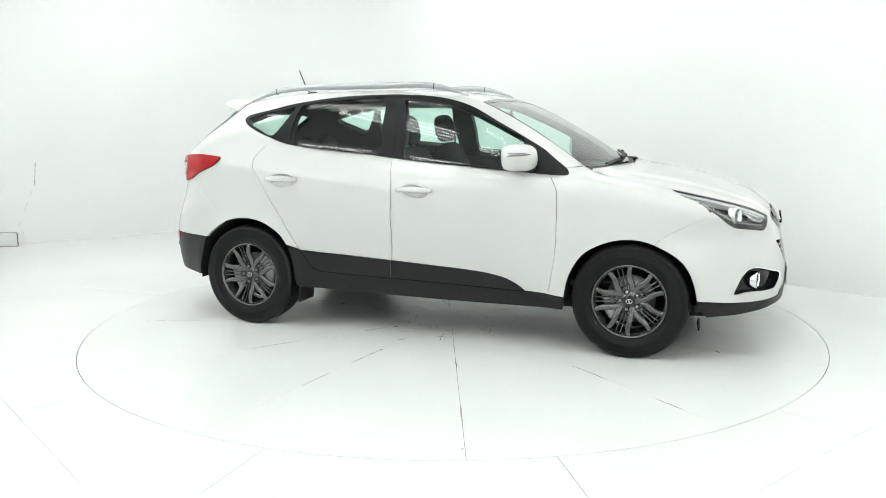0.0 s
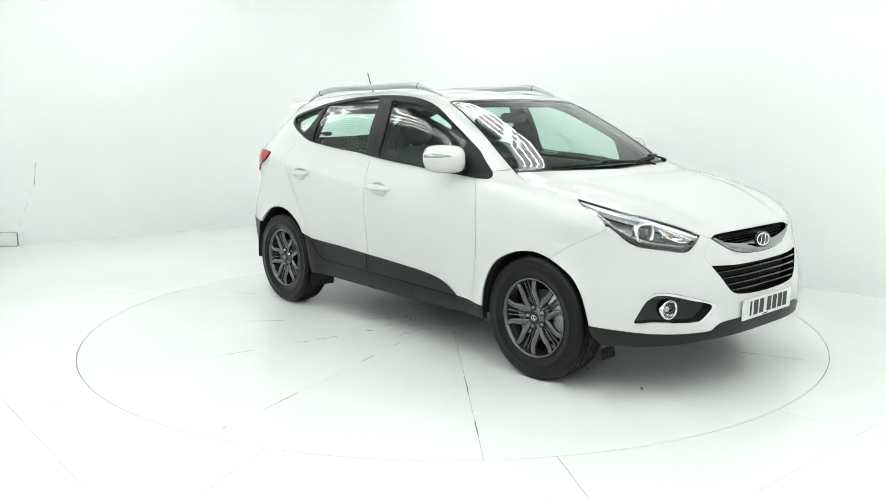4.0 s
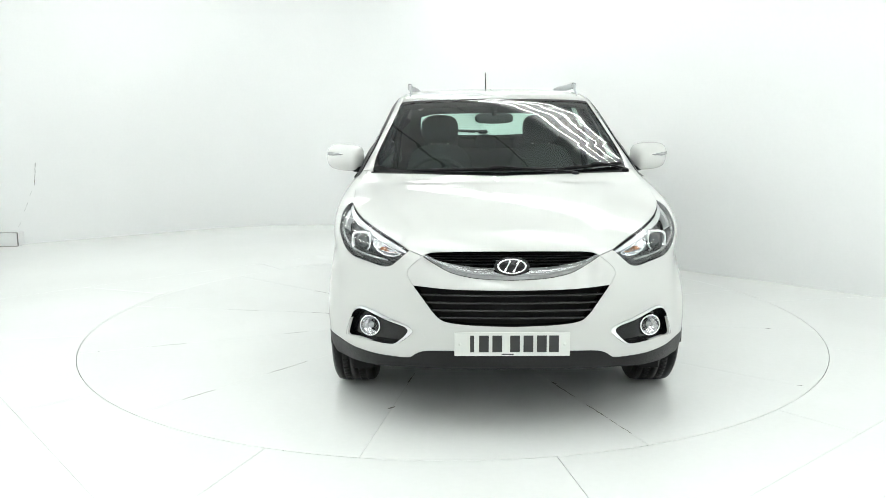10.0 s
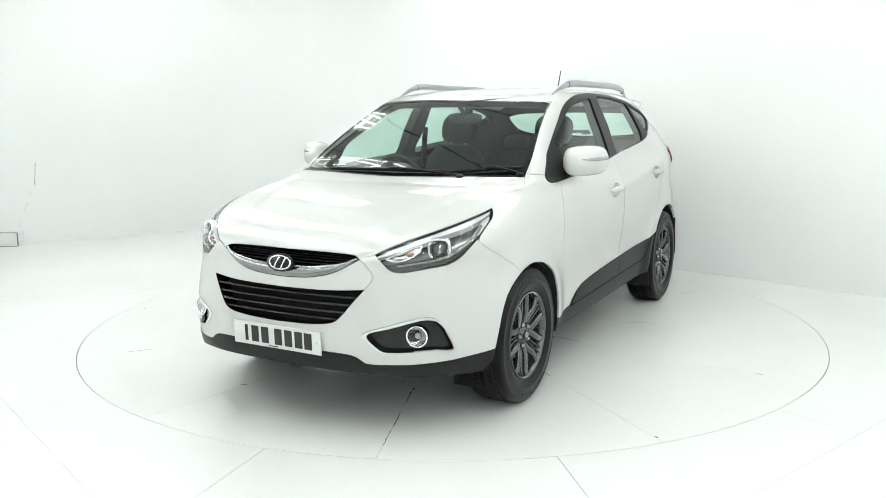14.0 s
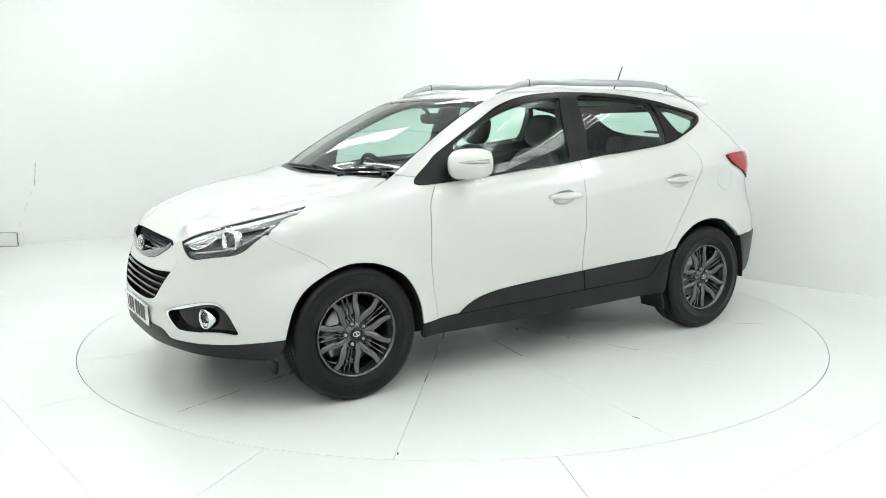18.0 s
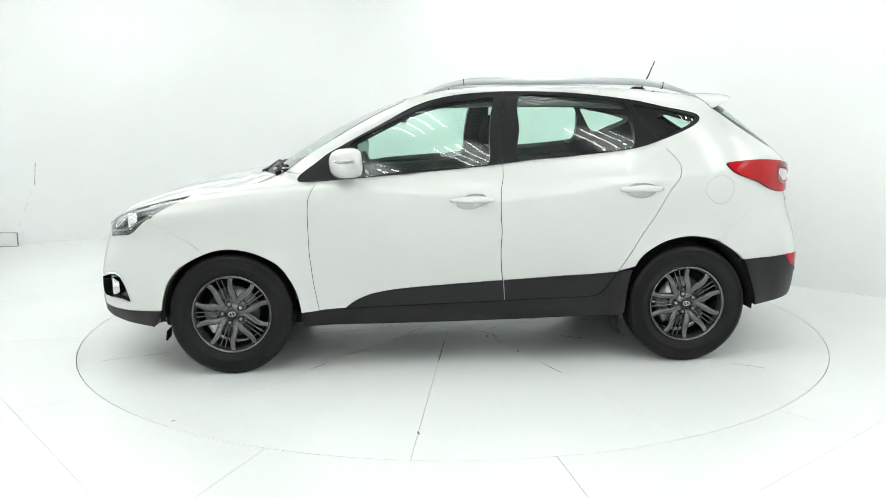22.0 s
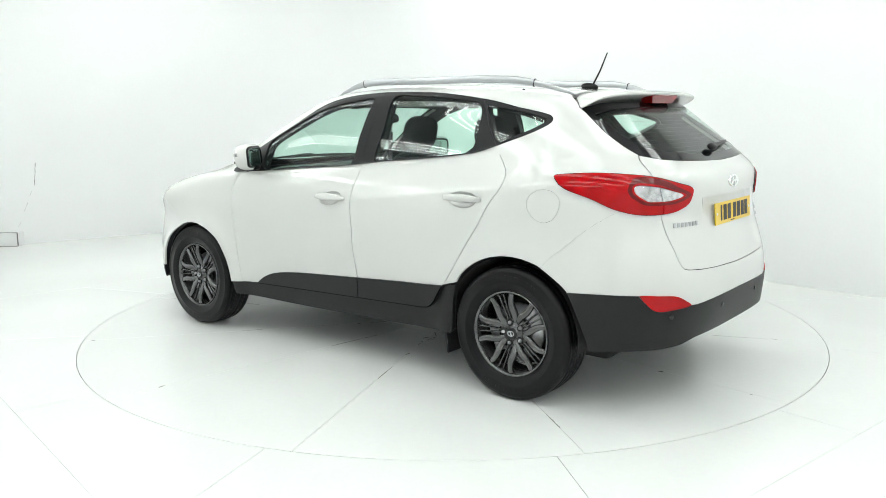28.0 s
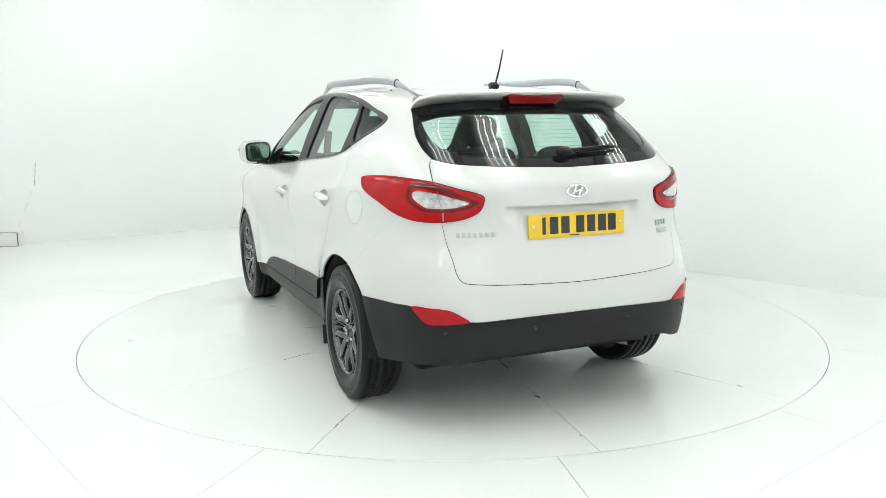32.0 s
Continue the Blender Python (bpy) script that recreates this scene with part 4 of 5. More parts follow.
    top = chain(half, [(BELT, VTOP - .004)], straight([(BELT, VTOP - .004), (0, VTOP - .004)], .05))
    for flip in (None, "front"):
        panel("roof" if not flip else "roof_half", top, PAINT, car, depth=.015, gap=.0005, step=.05, flip=flip, label="white roof")
    # windscreen
    ws = both_front(chain(spline(WS_LOW), spline(WS_SIDE), spline(WS_TOP)))
    screen = panel("windscreen", ws, SCREEN, car, lift=-.003, depth=0, gap=.002, label="large raked windscreen")
    inner = both_front(chain(spline([(0, 1.375), (.3, 1.385), (.6, 1.395), (.80, 1.42)]), spline([(.80, 1.42), (.90, 1.50), (.955, 1.61), (.975, 1.86), (.955, 2.0)]), spline([(.955, 2.0), (.55, 2.035), (0, 2.055)])))
    panel("windscreen_border", ws, FRIT, screen, cut=[inner], lift=-.0015, depth=.01, gap=.003, label="black printed border of the windscreen")
    cowl = both_front(chain(spline(HOOD_REAR[::-1]), spline([(.87, 1.348), (.86, 1.37)]), spline([(.86, 1.37), (.72, 1.374), (.4, 1.365), (0, 1.352)])))
    panel("cowl", cowl, FRAME_BLACK, car, lift=.001, depth=.02, gap=.001, label="black plastic cowl under the wipers")
    # tailgate
    tg = chain(spline(E["tg_side"][::-1][:-1]), straight([E["tg_side"][1], RG_SIDE[-1]]), spline(RG_LOW))
    tg = np.vstack([[(BELT, .600)], tg])
    recess = both_rear(chain(straight([(5.9, 1.150), (5.555, 1.163)]), spline([(5.555, 1.163), (5.545, 1.1), (5.553, .95), (5.58, .87)]), straight([(5.58, .87), (5.9, .86)])))
    gate = panel("tailgate", both_rear(chain(tg)), PAINT, car, cut=[offset(recess, -.0042)], depth=.034, gap=.0042)
    seal = both_rear(chain(tg))
    panel("tailgate_seal", offset(seal, .007), FRAME_BLACK, gate, cut=[offset(seal, -.012)], lift=-.008, depth=0, gap=0, label="black rubber tailgate seal")
    dip = lambda S, v: -.026 * ramp(v, .865, 1.15) * ramp(.354 - np.abs(S - BELT), 0, .07)
    panel("plate_recess", recess, PAINT, gate, lift=dip, depth=.0, gap=0, step=.018)
    rg = both_rear(chain(spline(RG_LOW[::-1]), spline(RG_SIDE[::-1]), spline([RG_SIDE[0], (5.17, 1.985), (5.55, 2.003), (5.9, 2.005)])))
    glass = panel("rear_window", rg, WINDOW, gate, lift=-.003, depth=0, gap=.002, label="tinted rear window")
    inner = both_rear(chain(spline([(5.9, 1.545), (5.6, 1.555), (5.36, 1.585), (5.24, 1.63)]), spline([(5.24, 1.63), (5.16, 1.72), (5.06, 1.88)]), spline([(5.06, 1.88), (5.3, 1.93), (5.9, 1.95)])))
    for k in range(11):
        v0 = 1.575 + .031 * k
        reach = np.interp(v0, [1.56, 1.62, 1.75, 1.92], [.50, .62, .71, .78])
        bm = bmesh.new()
        sweep(bm, skin(np.linspace(BELT - reach, BELT + reach, 24), np.full(24, v0), -.006), .0016, .001, 4)
        part("heater_wire", bm, HEATER, glass)
    panel("rear_window_border", rg, FRIT, glass, cut=[inner], lift=-.0015, depth=.01, gap=.001, label="black printed border of the rear window")
    # rear bumper
    up = chain(spline(np.vstack([E["tg_side"][:3:-1]])), spline(SEAM_R), straight([SEAM_R[-1], (4.46, .50), (4.545, .517)]), spline(np.vstack([[(4.56, .517)], E["rblack"][1:], [(BELT, .465)]])))
    up = np.vstack([[(BELT, .600)], up])
    rear = panel("rear_bumper", both_rear(up), PAINT, car, cut=[ARCH_R, mirror_rear(ARCH_R)], depth=.02, gap=-.0008)
    low = chain(spline(np.vstack([[(BELT, .465)], E["rblack"][:0:-1], [(4.56, .517)]])), spline(E["arch_r"][8:]), spline([E["arch_r"][-1], (5.137, .245), (5.309, .262), (5.40, .285), (5.553, .295), (BELT, .296)]))
    panel("bumper_cladding", both_rear(low), PLASTIC, rear, cut=[CLOSED["refl"], mirror_rear(CLOSED["refl"]), ARCH_R, mirror_rear(ARCH_R)], lift=.006, depth=.05, gap=.001, label="black plastic lower rear bumper")


def tub(name, loop, mat, parent, top, bottom, label=""):
    """The wall of an opening, from one lift to a deeper one."""
    S, v = loop[:, 0], loop[:, 1]
    A, B = skin(S, v, top) if top else skin(S, v), skin(S, v, bottom)
    n = len(S)
    return raw(name, np.vstack([A, B]), [(i, (i + 1) % n, n + (i + 1) % n, n + i) for i in range(n)], mat, parent, label, smooth=True)
door_parts()
side_parts()
centre_parts()


def shell_parts():
    """The dark inner shell that closes the joints and lines the cabin."""
    V_ROOF = float(v_of_z(1.60))
    for flip in (None, "front"):
        ln = chain(straight([(0, .19), (2.0, .19), (3.9, .19), (5.4, .30), (BELT, .30)], .06), straight([(BELT, .30), (BELT, V_ROOF)], .06), straight([(BELT, V_ROOF), (0, V_ROOF)], .06), straight([(0, V_ROOF), (0, .19)], .06))
        ws = chain(spline([(-.2, 1.365), (.3, 1.375), (.6, 1.385), (.82, 1.41)]), spline([(.82, 1.41), (.92, 1.50), (.965, 1.61), (.985, 1.86), (.97, 2.01)]), spline([(.97, 2.01), (.55, 2.045), (-.2, 2.065)]))
        rg = chain(spline([(6.1, 1.535), (5.6, 1.545), (5.36, 1.575), (5.24, 1.62)]), spline([(5.24, 1.62), (5.16, 1.72), (5.06, 1.88)]), spline([(5.06, 1.88), (5.3, 1.935), (6.1, 1.955)]))
        lg = chain(spline(E["lgril"][:3]), spline(E["lgril"][2:]), [(-.2, .425), (-.2, .585)])
        ug = chain(spline(E["ugril_top"][::-1]), spline(E["ugril_bot"]), [(-.2, .63), (-.2, .76)])
        panel("body_shell", ln, TRIM, car, cut=[CLOSED["glass_f"], CLOSED["glass_r"], CLOSED["glass_q"], ws, rg, ARCH_F, ARCH_R, HEAD, CLOSED["fog_out"], lg, ug], lift=-.045, depth=0, gap=0, step=.06, flip=flip, label="dark inner body shell")
    bm = bmesh.new()
    box(bm, 3.5, 1.30, .08, pose(0, 0, .27), .02)
    box(bm, .9, 1.0, .06, pose(1.40, 0, .265), .02)
    box(bm, .40, 1.0, .10, pose(-1.80, 0, .36), .03)
    part("underbody", bm, DARK, car, "dark underside")
    for wx in (1.32, -1.32):
        for sy in (1, -1):
            bm = bmesh.new()
            r = .395
            prof = [(a, r) for a in np.linspace(-6, 186, 28)]
            rows = []
            for yy in (.50, .70, .895):
                rows.append([bm.verts.new((wx + math.cos(radians(a)) * q * (1.0 if yy > .6 else 1.02), sy * yy, .35 + math.sin(radians(a)) * q)) for a, q in prof])
            for ra, rb in zip(rows, rows[1:]):
                for k in range(len(ra) - 1):
                    bm.faces.new((ra[k], ra[k + 1], rb[k + 1], rb[k]))
            bm.faces.new(rows[0])
            part("arch_liner", bm, DARK, car, "black wheel arch liner")
    for sy in (1, -1):
        bm = bmesh.new()
        box(bm, .012, .20, .11, pose(-.915, sy * .80, .235, 0, 8, 0), .004)
        part("mud_flap", bm, PLASTIC, car, "black rubber mud flap")
        bm = bmesh.new()
        box(bm, .010, .10, .06, pose(1.715, sy * .73, .205, 0, -8, 0), .004)
        part("air_deflector", bm, SLAT_BLACK, car, "small black air deflector")
    bm = bmesh.new()
    lathe(bm, [(.032, 0), (.034, .002), (.034, .16), (.028, .16), (.028, .01)], 24, pose(-1.99, -.42, .325, 0, 0, -90) @ pose(0, 0, 0, -8))
    part("exhaust_pipe", bm, STEEL, car, "steel exhaust tailpipe")


def wheel_at(x, y, z, turn):
    """An alloy wheel with five groups of spokes; its outer side faces +y."""
    w = empty("wheel", pose(x, y, z, 0, 0, turn))
    w.parent = car
    w["label"] = "dark grey alloy wheel with black tyre"
    bm = bmesh.new()
    R = .350
    side = [(.214, .070), (.222, .088), (.232, .098), (.245, .1065), (.268, .112), (.272, .1135), (.276, .112), (.300, .1105), (.318, .107), (.322, .1085), (.328, .105), (.338, .099), (.344, .092)]
    tread = [(.3465, .084)]
    for g in (.058, .020):
        tread += [(R - .001, g + .006), (R - .009, g + .004), (R - .009, g - .004), (R, g - .006)]
    prof = side + tread
    prof = prof + [(r, -a) for r, a in prof[::-1]]
    lathe(bm, prof, 72)
    bmesh.ops.recalc_face_normals(bm, faces=bm.faces)
    tyre = part("tyre", bm, RUBBER, w, "black road tyre")
    bm = bmesh.new()
    for k in range(70):
        a = 2 * math.pi * k / 70
        for s in (1, -1):
            m = pose(0, 0, 0, 0, -math.degrees(a), 0) @ pose(R - .0118, s * .083, 0, 0, 0, s * -14)
            box(bm, .010, .018, .0125, m, 0)
            m = pose(0, 0, 0, 0, -math.degrees(a + .03), 0) @ pose(R - .006, s * .039, 0)
            box(bm, .0128, .025, .0125, m, 0)
    t = part("tread", bm, RUBBER, tyre, "rubber tread blocks", smooth=False)
    t["kind"] = "stuff"
    bm = bmesh.new()
    for base in (90, 270):
        for k, wd in enumerate((5.5, 5.5, 4, 6, 3, 5.5, 4)):
            a0 = base - 34 + k * 10
            for q in np.linspace(0, wd, 3):
                m = pose(0, 0, 0, 0, -(a0 + q), 0) @ pose(.294, .1108, 0)
                box(bm, .022, .0016, .008, m, 0)
    t = part("tyre_marking", bm, RUBBER, tyre, "raised bars on the tyre wall", smooth=False)
    t["kind"] = "stuff"
    # rim
    bm = bmesh.new()
    lathe(bm, [(.2245, .088), (.2255, .096), (.222, .1005), (.216, .099), (.212, .092), (.206, .080), (.200, .05), (.192, -.02), (.200, -.09), (.22, -.10)], 72)
    bmesh.ops.recalc_face_normals(bm, faces=bm.faces)
    rim = part("rim", bm, ALLOY, w, "dark grey alloy rim")
    bm = bmesh.new()
    lathe(bm, [(.0, .082), (.034, .082), (.036, .078), (.040, .072), (.070, .066), (.092, .058), (.096, .050), (.096, .03), (.0, .03)], 40)
    bmesh.ops.recalc_face_normals(bm, faces=bm.faces)
    part("hub", bm, ALLOY, rim)
    bm = bmesh.new()
    lathe(bm, [(.0, .0885), (.028, .0875), (.0325, .085), (.0335, .078)], 32)
    bmesh.ops.recalc_face_normals(bm, faces=bm.faces)
    part("centre_cap", bm, GLOSS_BLACK, rim, "black centre cap")
    bm = bmesh.new()
    rings = []
    for rr, hh in ((.021, .0885), (.0175, .0895), (.015, .0885)):
        rings.append([bm.verts.new((rr * math.cos(q), hh, .72 * rr * math.sin(q))) for q in np.linspace(0, 2 * math.pi, 28, endpoint=False)])
    for ra, rb in zip(rings, rings[1:]):
        for k in range(28):
            bm.faces.new((ra[k], ra[(k + 1) % 28], rb[(k + 1) % 28], rb[k]))
    box(bm, .007, .002, .024, pose(0, .0885, 0, 0, 25, 0))
    part("cap_mark", bm, SATIN, rim, "silver oval on the centre cap", smooth=False)

    def polar(r, a, h):
        return Vector((r * math.cos(a), h, r * math.sin(a)))
    for g in range(5):
        a0 = 2 * math.pi * g / 5
        for s in (1, -1):
            bm = bmesh.new()
            pts = []
            for r in np.linspace(.050, .216, 15):
                da = radians(np.interp(r, [.05, .08, .10, .12, .14, .16, .19, .216], [30, 28, 25.5, 21.5, 18, 16.6, 16.8, 18.8]))
                h = np.interp(r, [.05, .09, .13, .17, .20, .216], [.054, .066, .078, .082, .082, .078])
                pts.append(polar(r, a0 + s * da, h))
            sweep(bm, pts, .038, .030, 12, up=(0, 1, 0), taper=lambda q: .78 + .20 * math.sin(math.pi * min(1, q * 1.2)) + .30 * max(0, q - .75))
            part("spoke", bm, ALLOY, rim)
            bm = bmesh.new()
            pts = [polar(.066 + .146 * q, a0 + s * radians(5.4 - 1.6 * q), .056 + .022 * q) for q in np.linspace(0, 1, 8)]
            sweep(bm, pts, .0095, .022, 8, up=(0, 1, 0))
            part("thin_spoke", bm, ALLOY, rim)
        bm = bmesh.new()
        lathe(bm, [(.0, .082), (.0065, .082), (.0085, .078), (.0095, .062)], 6, pose(.0565 * math.cos(a0), 0, .0565 * math.sin(a0)))
        part("wheel_nut", bm, STEEL, rim, "steel wheel nut")
        bm = bmesh.new()
        lathe(bm, [(.0175, .062), (.0172, .0745), (.0125, .074), (.0115, .064)], 20, pose(.0565 * math.cos(a0), 0, .0565 * math.sin(a0)))
        part("nut_socket", bm, GLOSS_BLACK, rim)
    bm = bmesh.new()
    lathe(bm, [(.0, .012), (.075, .012), (.078, .006), (.145, .006), (.147, .0), (.145, -.012), (.0, -.012)], 48)
    bmesh.ops.recalc_face_normals(bm, faces=bm.faces)
    part("brake_disc", bm, STEEL, w, "steel brake disc")
    bm = bmesh.new()
    box(bm, .07, .06, .15, pose(0, 0, 0, 0, 20, 0) @ pose(.125, .01, 0), .012)
    part("brake_caliper", bm, STEEL, w, "grey brake caliper")
    bm = bmesh.new()
    lathe(bm, [(.0, -.10), (.19, -.10), (.195, -.095)], 32)
    part("wheel_back", bm, DARK, w)


def wheels():
    for x in (1.32, -1.32):
        for s in (1, -1):
            wheel_at(x, s * .797, .349, 0 if s > 0 else 180)


def lamps():
    for flip in (None, "front"):
        s = -1 if flip else 1
        loop = HEAD if not flip else mirror_front(HEAD)
        housing = panel("headlamp", HEAD, LAMP_GREY, car, lift=-.075, depth=0, gap=-.003, flip=flip, step=.02, label="clear headlamp with projector lens and chrome trim")
        tub("headlamp_bezel", offset(loop, -.001), LAMP_DARK, housing, -.002, -.076)
        panel("lens", HEAD, LENS, housing, lift=.0015, depth=.003, gap=.0015, flip=flip, step=.02, label="clear headlamp lens")
        strip = chain(spline(E["head"][:6] + (0, -.010)), spline([(.885, 1.035), (.845, .985), (.775, .925), (.70, .880), (.60, .815), (.50, .762), (.462, .750)]))
        panel("chrome_brow", strip, BROW, housing, lift=lambda S, v: -.012 - .10 * np.clip(np.interp(np.abs(S), [.45, .6, .72, .79, .86], [.755, .86, .935, .995, 1.055]) - v, 0, .2), depth=.03, gap=.001, flip=flip, step=.02)
        low = chain(spline([(.505, .716), (.60, .722), (.70, .731), (.80, .744), (.88, .762), (.945, .80), (.985, .86)]), spline([(1.015, .85), (1.020, .82), (.987, .750), (.908, .715), (.798, .703), (.694, .693), (.618, .683), (.560, .689)]))
        panel("lower_band", low, LAMP_DARK, housing, lift=-.016, depth=.04, gap=.001, flip=flip, step=.02, label="dark grey band with daytime lights")
        grey = chain(spline([(.905, 1.02), (.955, .975), (.985, .915), (1.005, .875), (.975, .865), (.945, .87), (.915, .93), (.87, .99)], True))
        panel("side_reflector", grey, BROW, housing, lift=-.022, depth=.03, gap=0, flip=flip, step=.02, label="grey satin reflector")
        # projector
        m = at_skin(s * .752, .822, -.045)
        fwd = Vector((.92, s * .36, .04)).normalized()
        t = fwd.to_track_quat("Y", "Z").to_matrix().to_4x4()
        t.translation = m.translation
        bm = bmesh.new()
        ring = []
        for rr, d in ((.056, -.012), (.054, .022), (.048, .027), (.041, .022), (.036, .004)):
            ring.append([bm.verts.new(t @ Vector((rr * math.copysign(abs(math.cos(q)) ** .62, math.cos(q)), d, rr * .92 * math.copysign(abs(math.sin(q)) ** .62, math.sin(q))))) for q in np.linspace(0, 2 * math.pi, 40, endpoint=False)])
        for ra, rb in zip(ring, ring[1:]):
            for k in range(40):
                bm.faces.new((ra[k], ra[(k + 1) % 40], rb[(k + 1) % 40], rb[k]))
        bmesh.ops.recalc_face_normals(bm, faces=bm.faces)
        part("projector_frame", bm, CHROME, housing, "chrome projector surround")
        bm = bmesh.new()
        pebble(bm, t @ pose(0, -.002, 0), .033, .020, .033, 2.0)
        part("projector_lens", bm, material("dark_lens_glass", (.05, .055, .06), .03, coat=1.0) if not flip else bpy.data.materials["dark_lens_glass"], housing)
        # turn signal bowl
        bowl_ = spline([(.50, .752), (.56, .79), (.635, .835), (.655, .79), (.625, .745), (.56, .728)], True)
        panel("indicator_bowl", bowl_, CHROME, housing, lift=lambda S, v: -.03 - .03 * np.clip(1 - ((np.abs(S) - .585) / .08) ** 2 - ((v - .775) / .05) ** 2, 0, 1), depth=0, gap=0, flip=flip, step=.012)
        bm = bmesh.new()
        pebble(bm, at_skin(s * .605, .783, -.04), .016, .009, .009, 2.0, 16, 8)
        part("indicator_bulb", bm, ORANGE, housing, "amber indicator bulb")
        bm = bmesh.new()
        sweep(bm, skin(s * np.append(bowl_[::2, 0], bowl_[0, 0]), np.append(bowl_[::2, 1], bowl_[0, 1]), -.026), .009, .012, 8, ends=False, up=fwd)
        part("indicator_frame", bm, CHROME, housing, "chrome frame of the indicator")
        guide = spline([(.580, .708), (.66, .716), (.74, .724), (.83, .737), (.905, .757), (.958, .795), (.985, .845), (.965, .890), (.930, .940)], step=.004)
        for k in range(13):
            run = guide[int(len(guide) * k / 13):int(len(guide) * (k + .86) / 13) + 1]
            bm = bmesh.new()
            sweep(bm, skin(s * run[:, 0], run[:, 1], -.012), .011, .010, 8)
            part("led", bm, LAMP_GREY, housing, "clear daytime light element")
        # fog lamp
        fo = CLOSED["fog_out"]
        fin = spline([(.475, .400), (.60, .433), (.755, .461), (.850, .458), (.925, .427), (1.015, .343), (1.035, .312), (.91, .318), (.60, .324), (.545, .333)], True)
        fog = panel("fog_lamp_recess", fin, GLOSS_BLACK, car, lift=-.035, depth=0, gap=-.004, flip=flip, step=.02, label="gloss black fog lamp recess with chrome edge")
        panel("chrome_edge", fo, CHROME, fog, cut=[fin], lift=.003, depth=.02, gap=.001, flip=flip, step=.02, label="chrome surround")
        tub("recess_wall", fin if not flip else mirror_front(fin), GLOSS_BLACK, fog, .001, -.036)
        m = at_skin(s * .765, .388, -.03)
        fwd = Vector((.97, s * .22, 0)).normalized()
        t = fwd.to_track_quat("Y", "Z").to_matrix().to_4x4()
        t.translation = m.translation
        bm = bmesh.new()
        lathe(bm, [(.051, -.01), (.052, .018), (.049, .026), (.044, .024), (.042, .012)], 40, t)
        bmesh.ops.recalc_face_normals(bm, faces=bm.faces)
        part("lamp_ring", bm, CHROME, fog, "chrome ring")
        bm = bmesh.new()
        lathe(bm, [(.0, -.012), (.025, -.006), (.043, .014)], 32, t)
        part("reflector", bm, CLEAR_LAMP, fog)
        bm = bmesh.new()
        pebble(bm, t @ pose(0, .0, 0), .014, .012, .014, 2.0, 16, 8)
        part("bulb_shield", bm, SATIN, fog)
        bm = bmesh.new()
        lathe(bm, [(.0, .025), (.02, .0245), (.044, .020)], 32, t)
        part("lamp_lens", bm, LENS, fog, "clear fog lamp lens")
        # tail lamp, in two halves at the tailgate joint
        joint = np.array([(5.185, 1.47), (5.20, 1.42), (5.225, 1.30), (5.258, 1.10), (5.262, .95)])
        in_side = chain(straight(joint), [(6.0, .9), (6.0, 1.5)])
        out_side = chain(straight(joint), [(4.3, .9), (4.3, 1.5)])
        rl = "rear" if flip else None
        full, clear = CLOSED["tail"], CLOSED["tail_clear"]
        for nm, cutter in (("tail_lamp", in_side), ("tailgate_lamp", out_side)):
            lamp = panel(nm, full, RED_LENS, car, cut=[cutter, clear], lift=.011, depth=.016, gap=.0026, flip=rl, step=.02, label="red rear lamp with clear centre")
            panel("clear_insert", clear, CLEAR_LAMP, lamp, cut=[cutter], lift=.009, depth=.01, gap=.0022, flip=rl, step=.015, label="clear reversing lamp insert")
            inner_ring = offset(clear, .050)
            panel("light_guide", inner_ring, DARK_RED, lamp, cut=[cutter, offset(clear, .016)], lift=.0118, depth=0, gap=0, flip=rl, step=.02, label="darker red light guide")
            panel("lamp_edge", offset(full, .003), FRAME_BLACK, lamp, cut=[cutter, offset(full, -.004)], lift=.006, depth=.008, gap=0, flip=rl, step=.02)
        panel("rear_reflector", CLOSED["refl"], RED_LENS, car, lift=.007, depth=.02, gap=.0015, flip=rl, step=.02, label="red rear fog reflector")


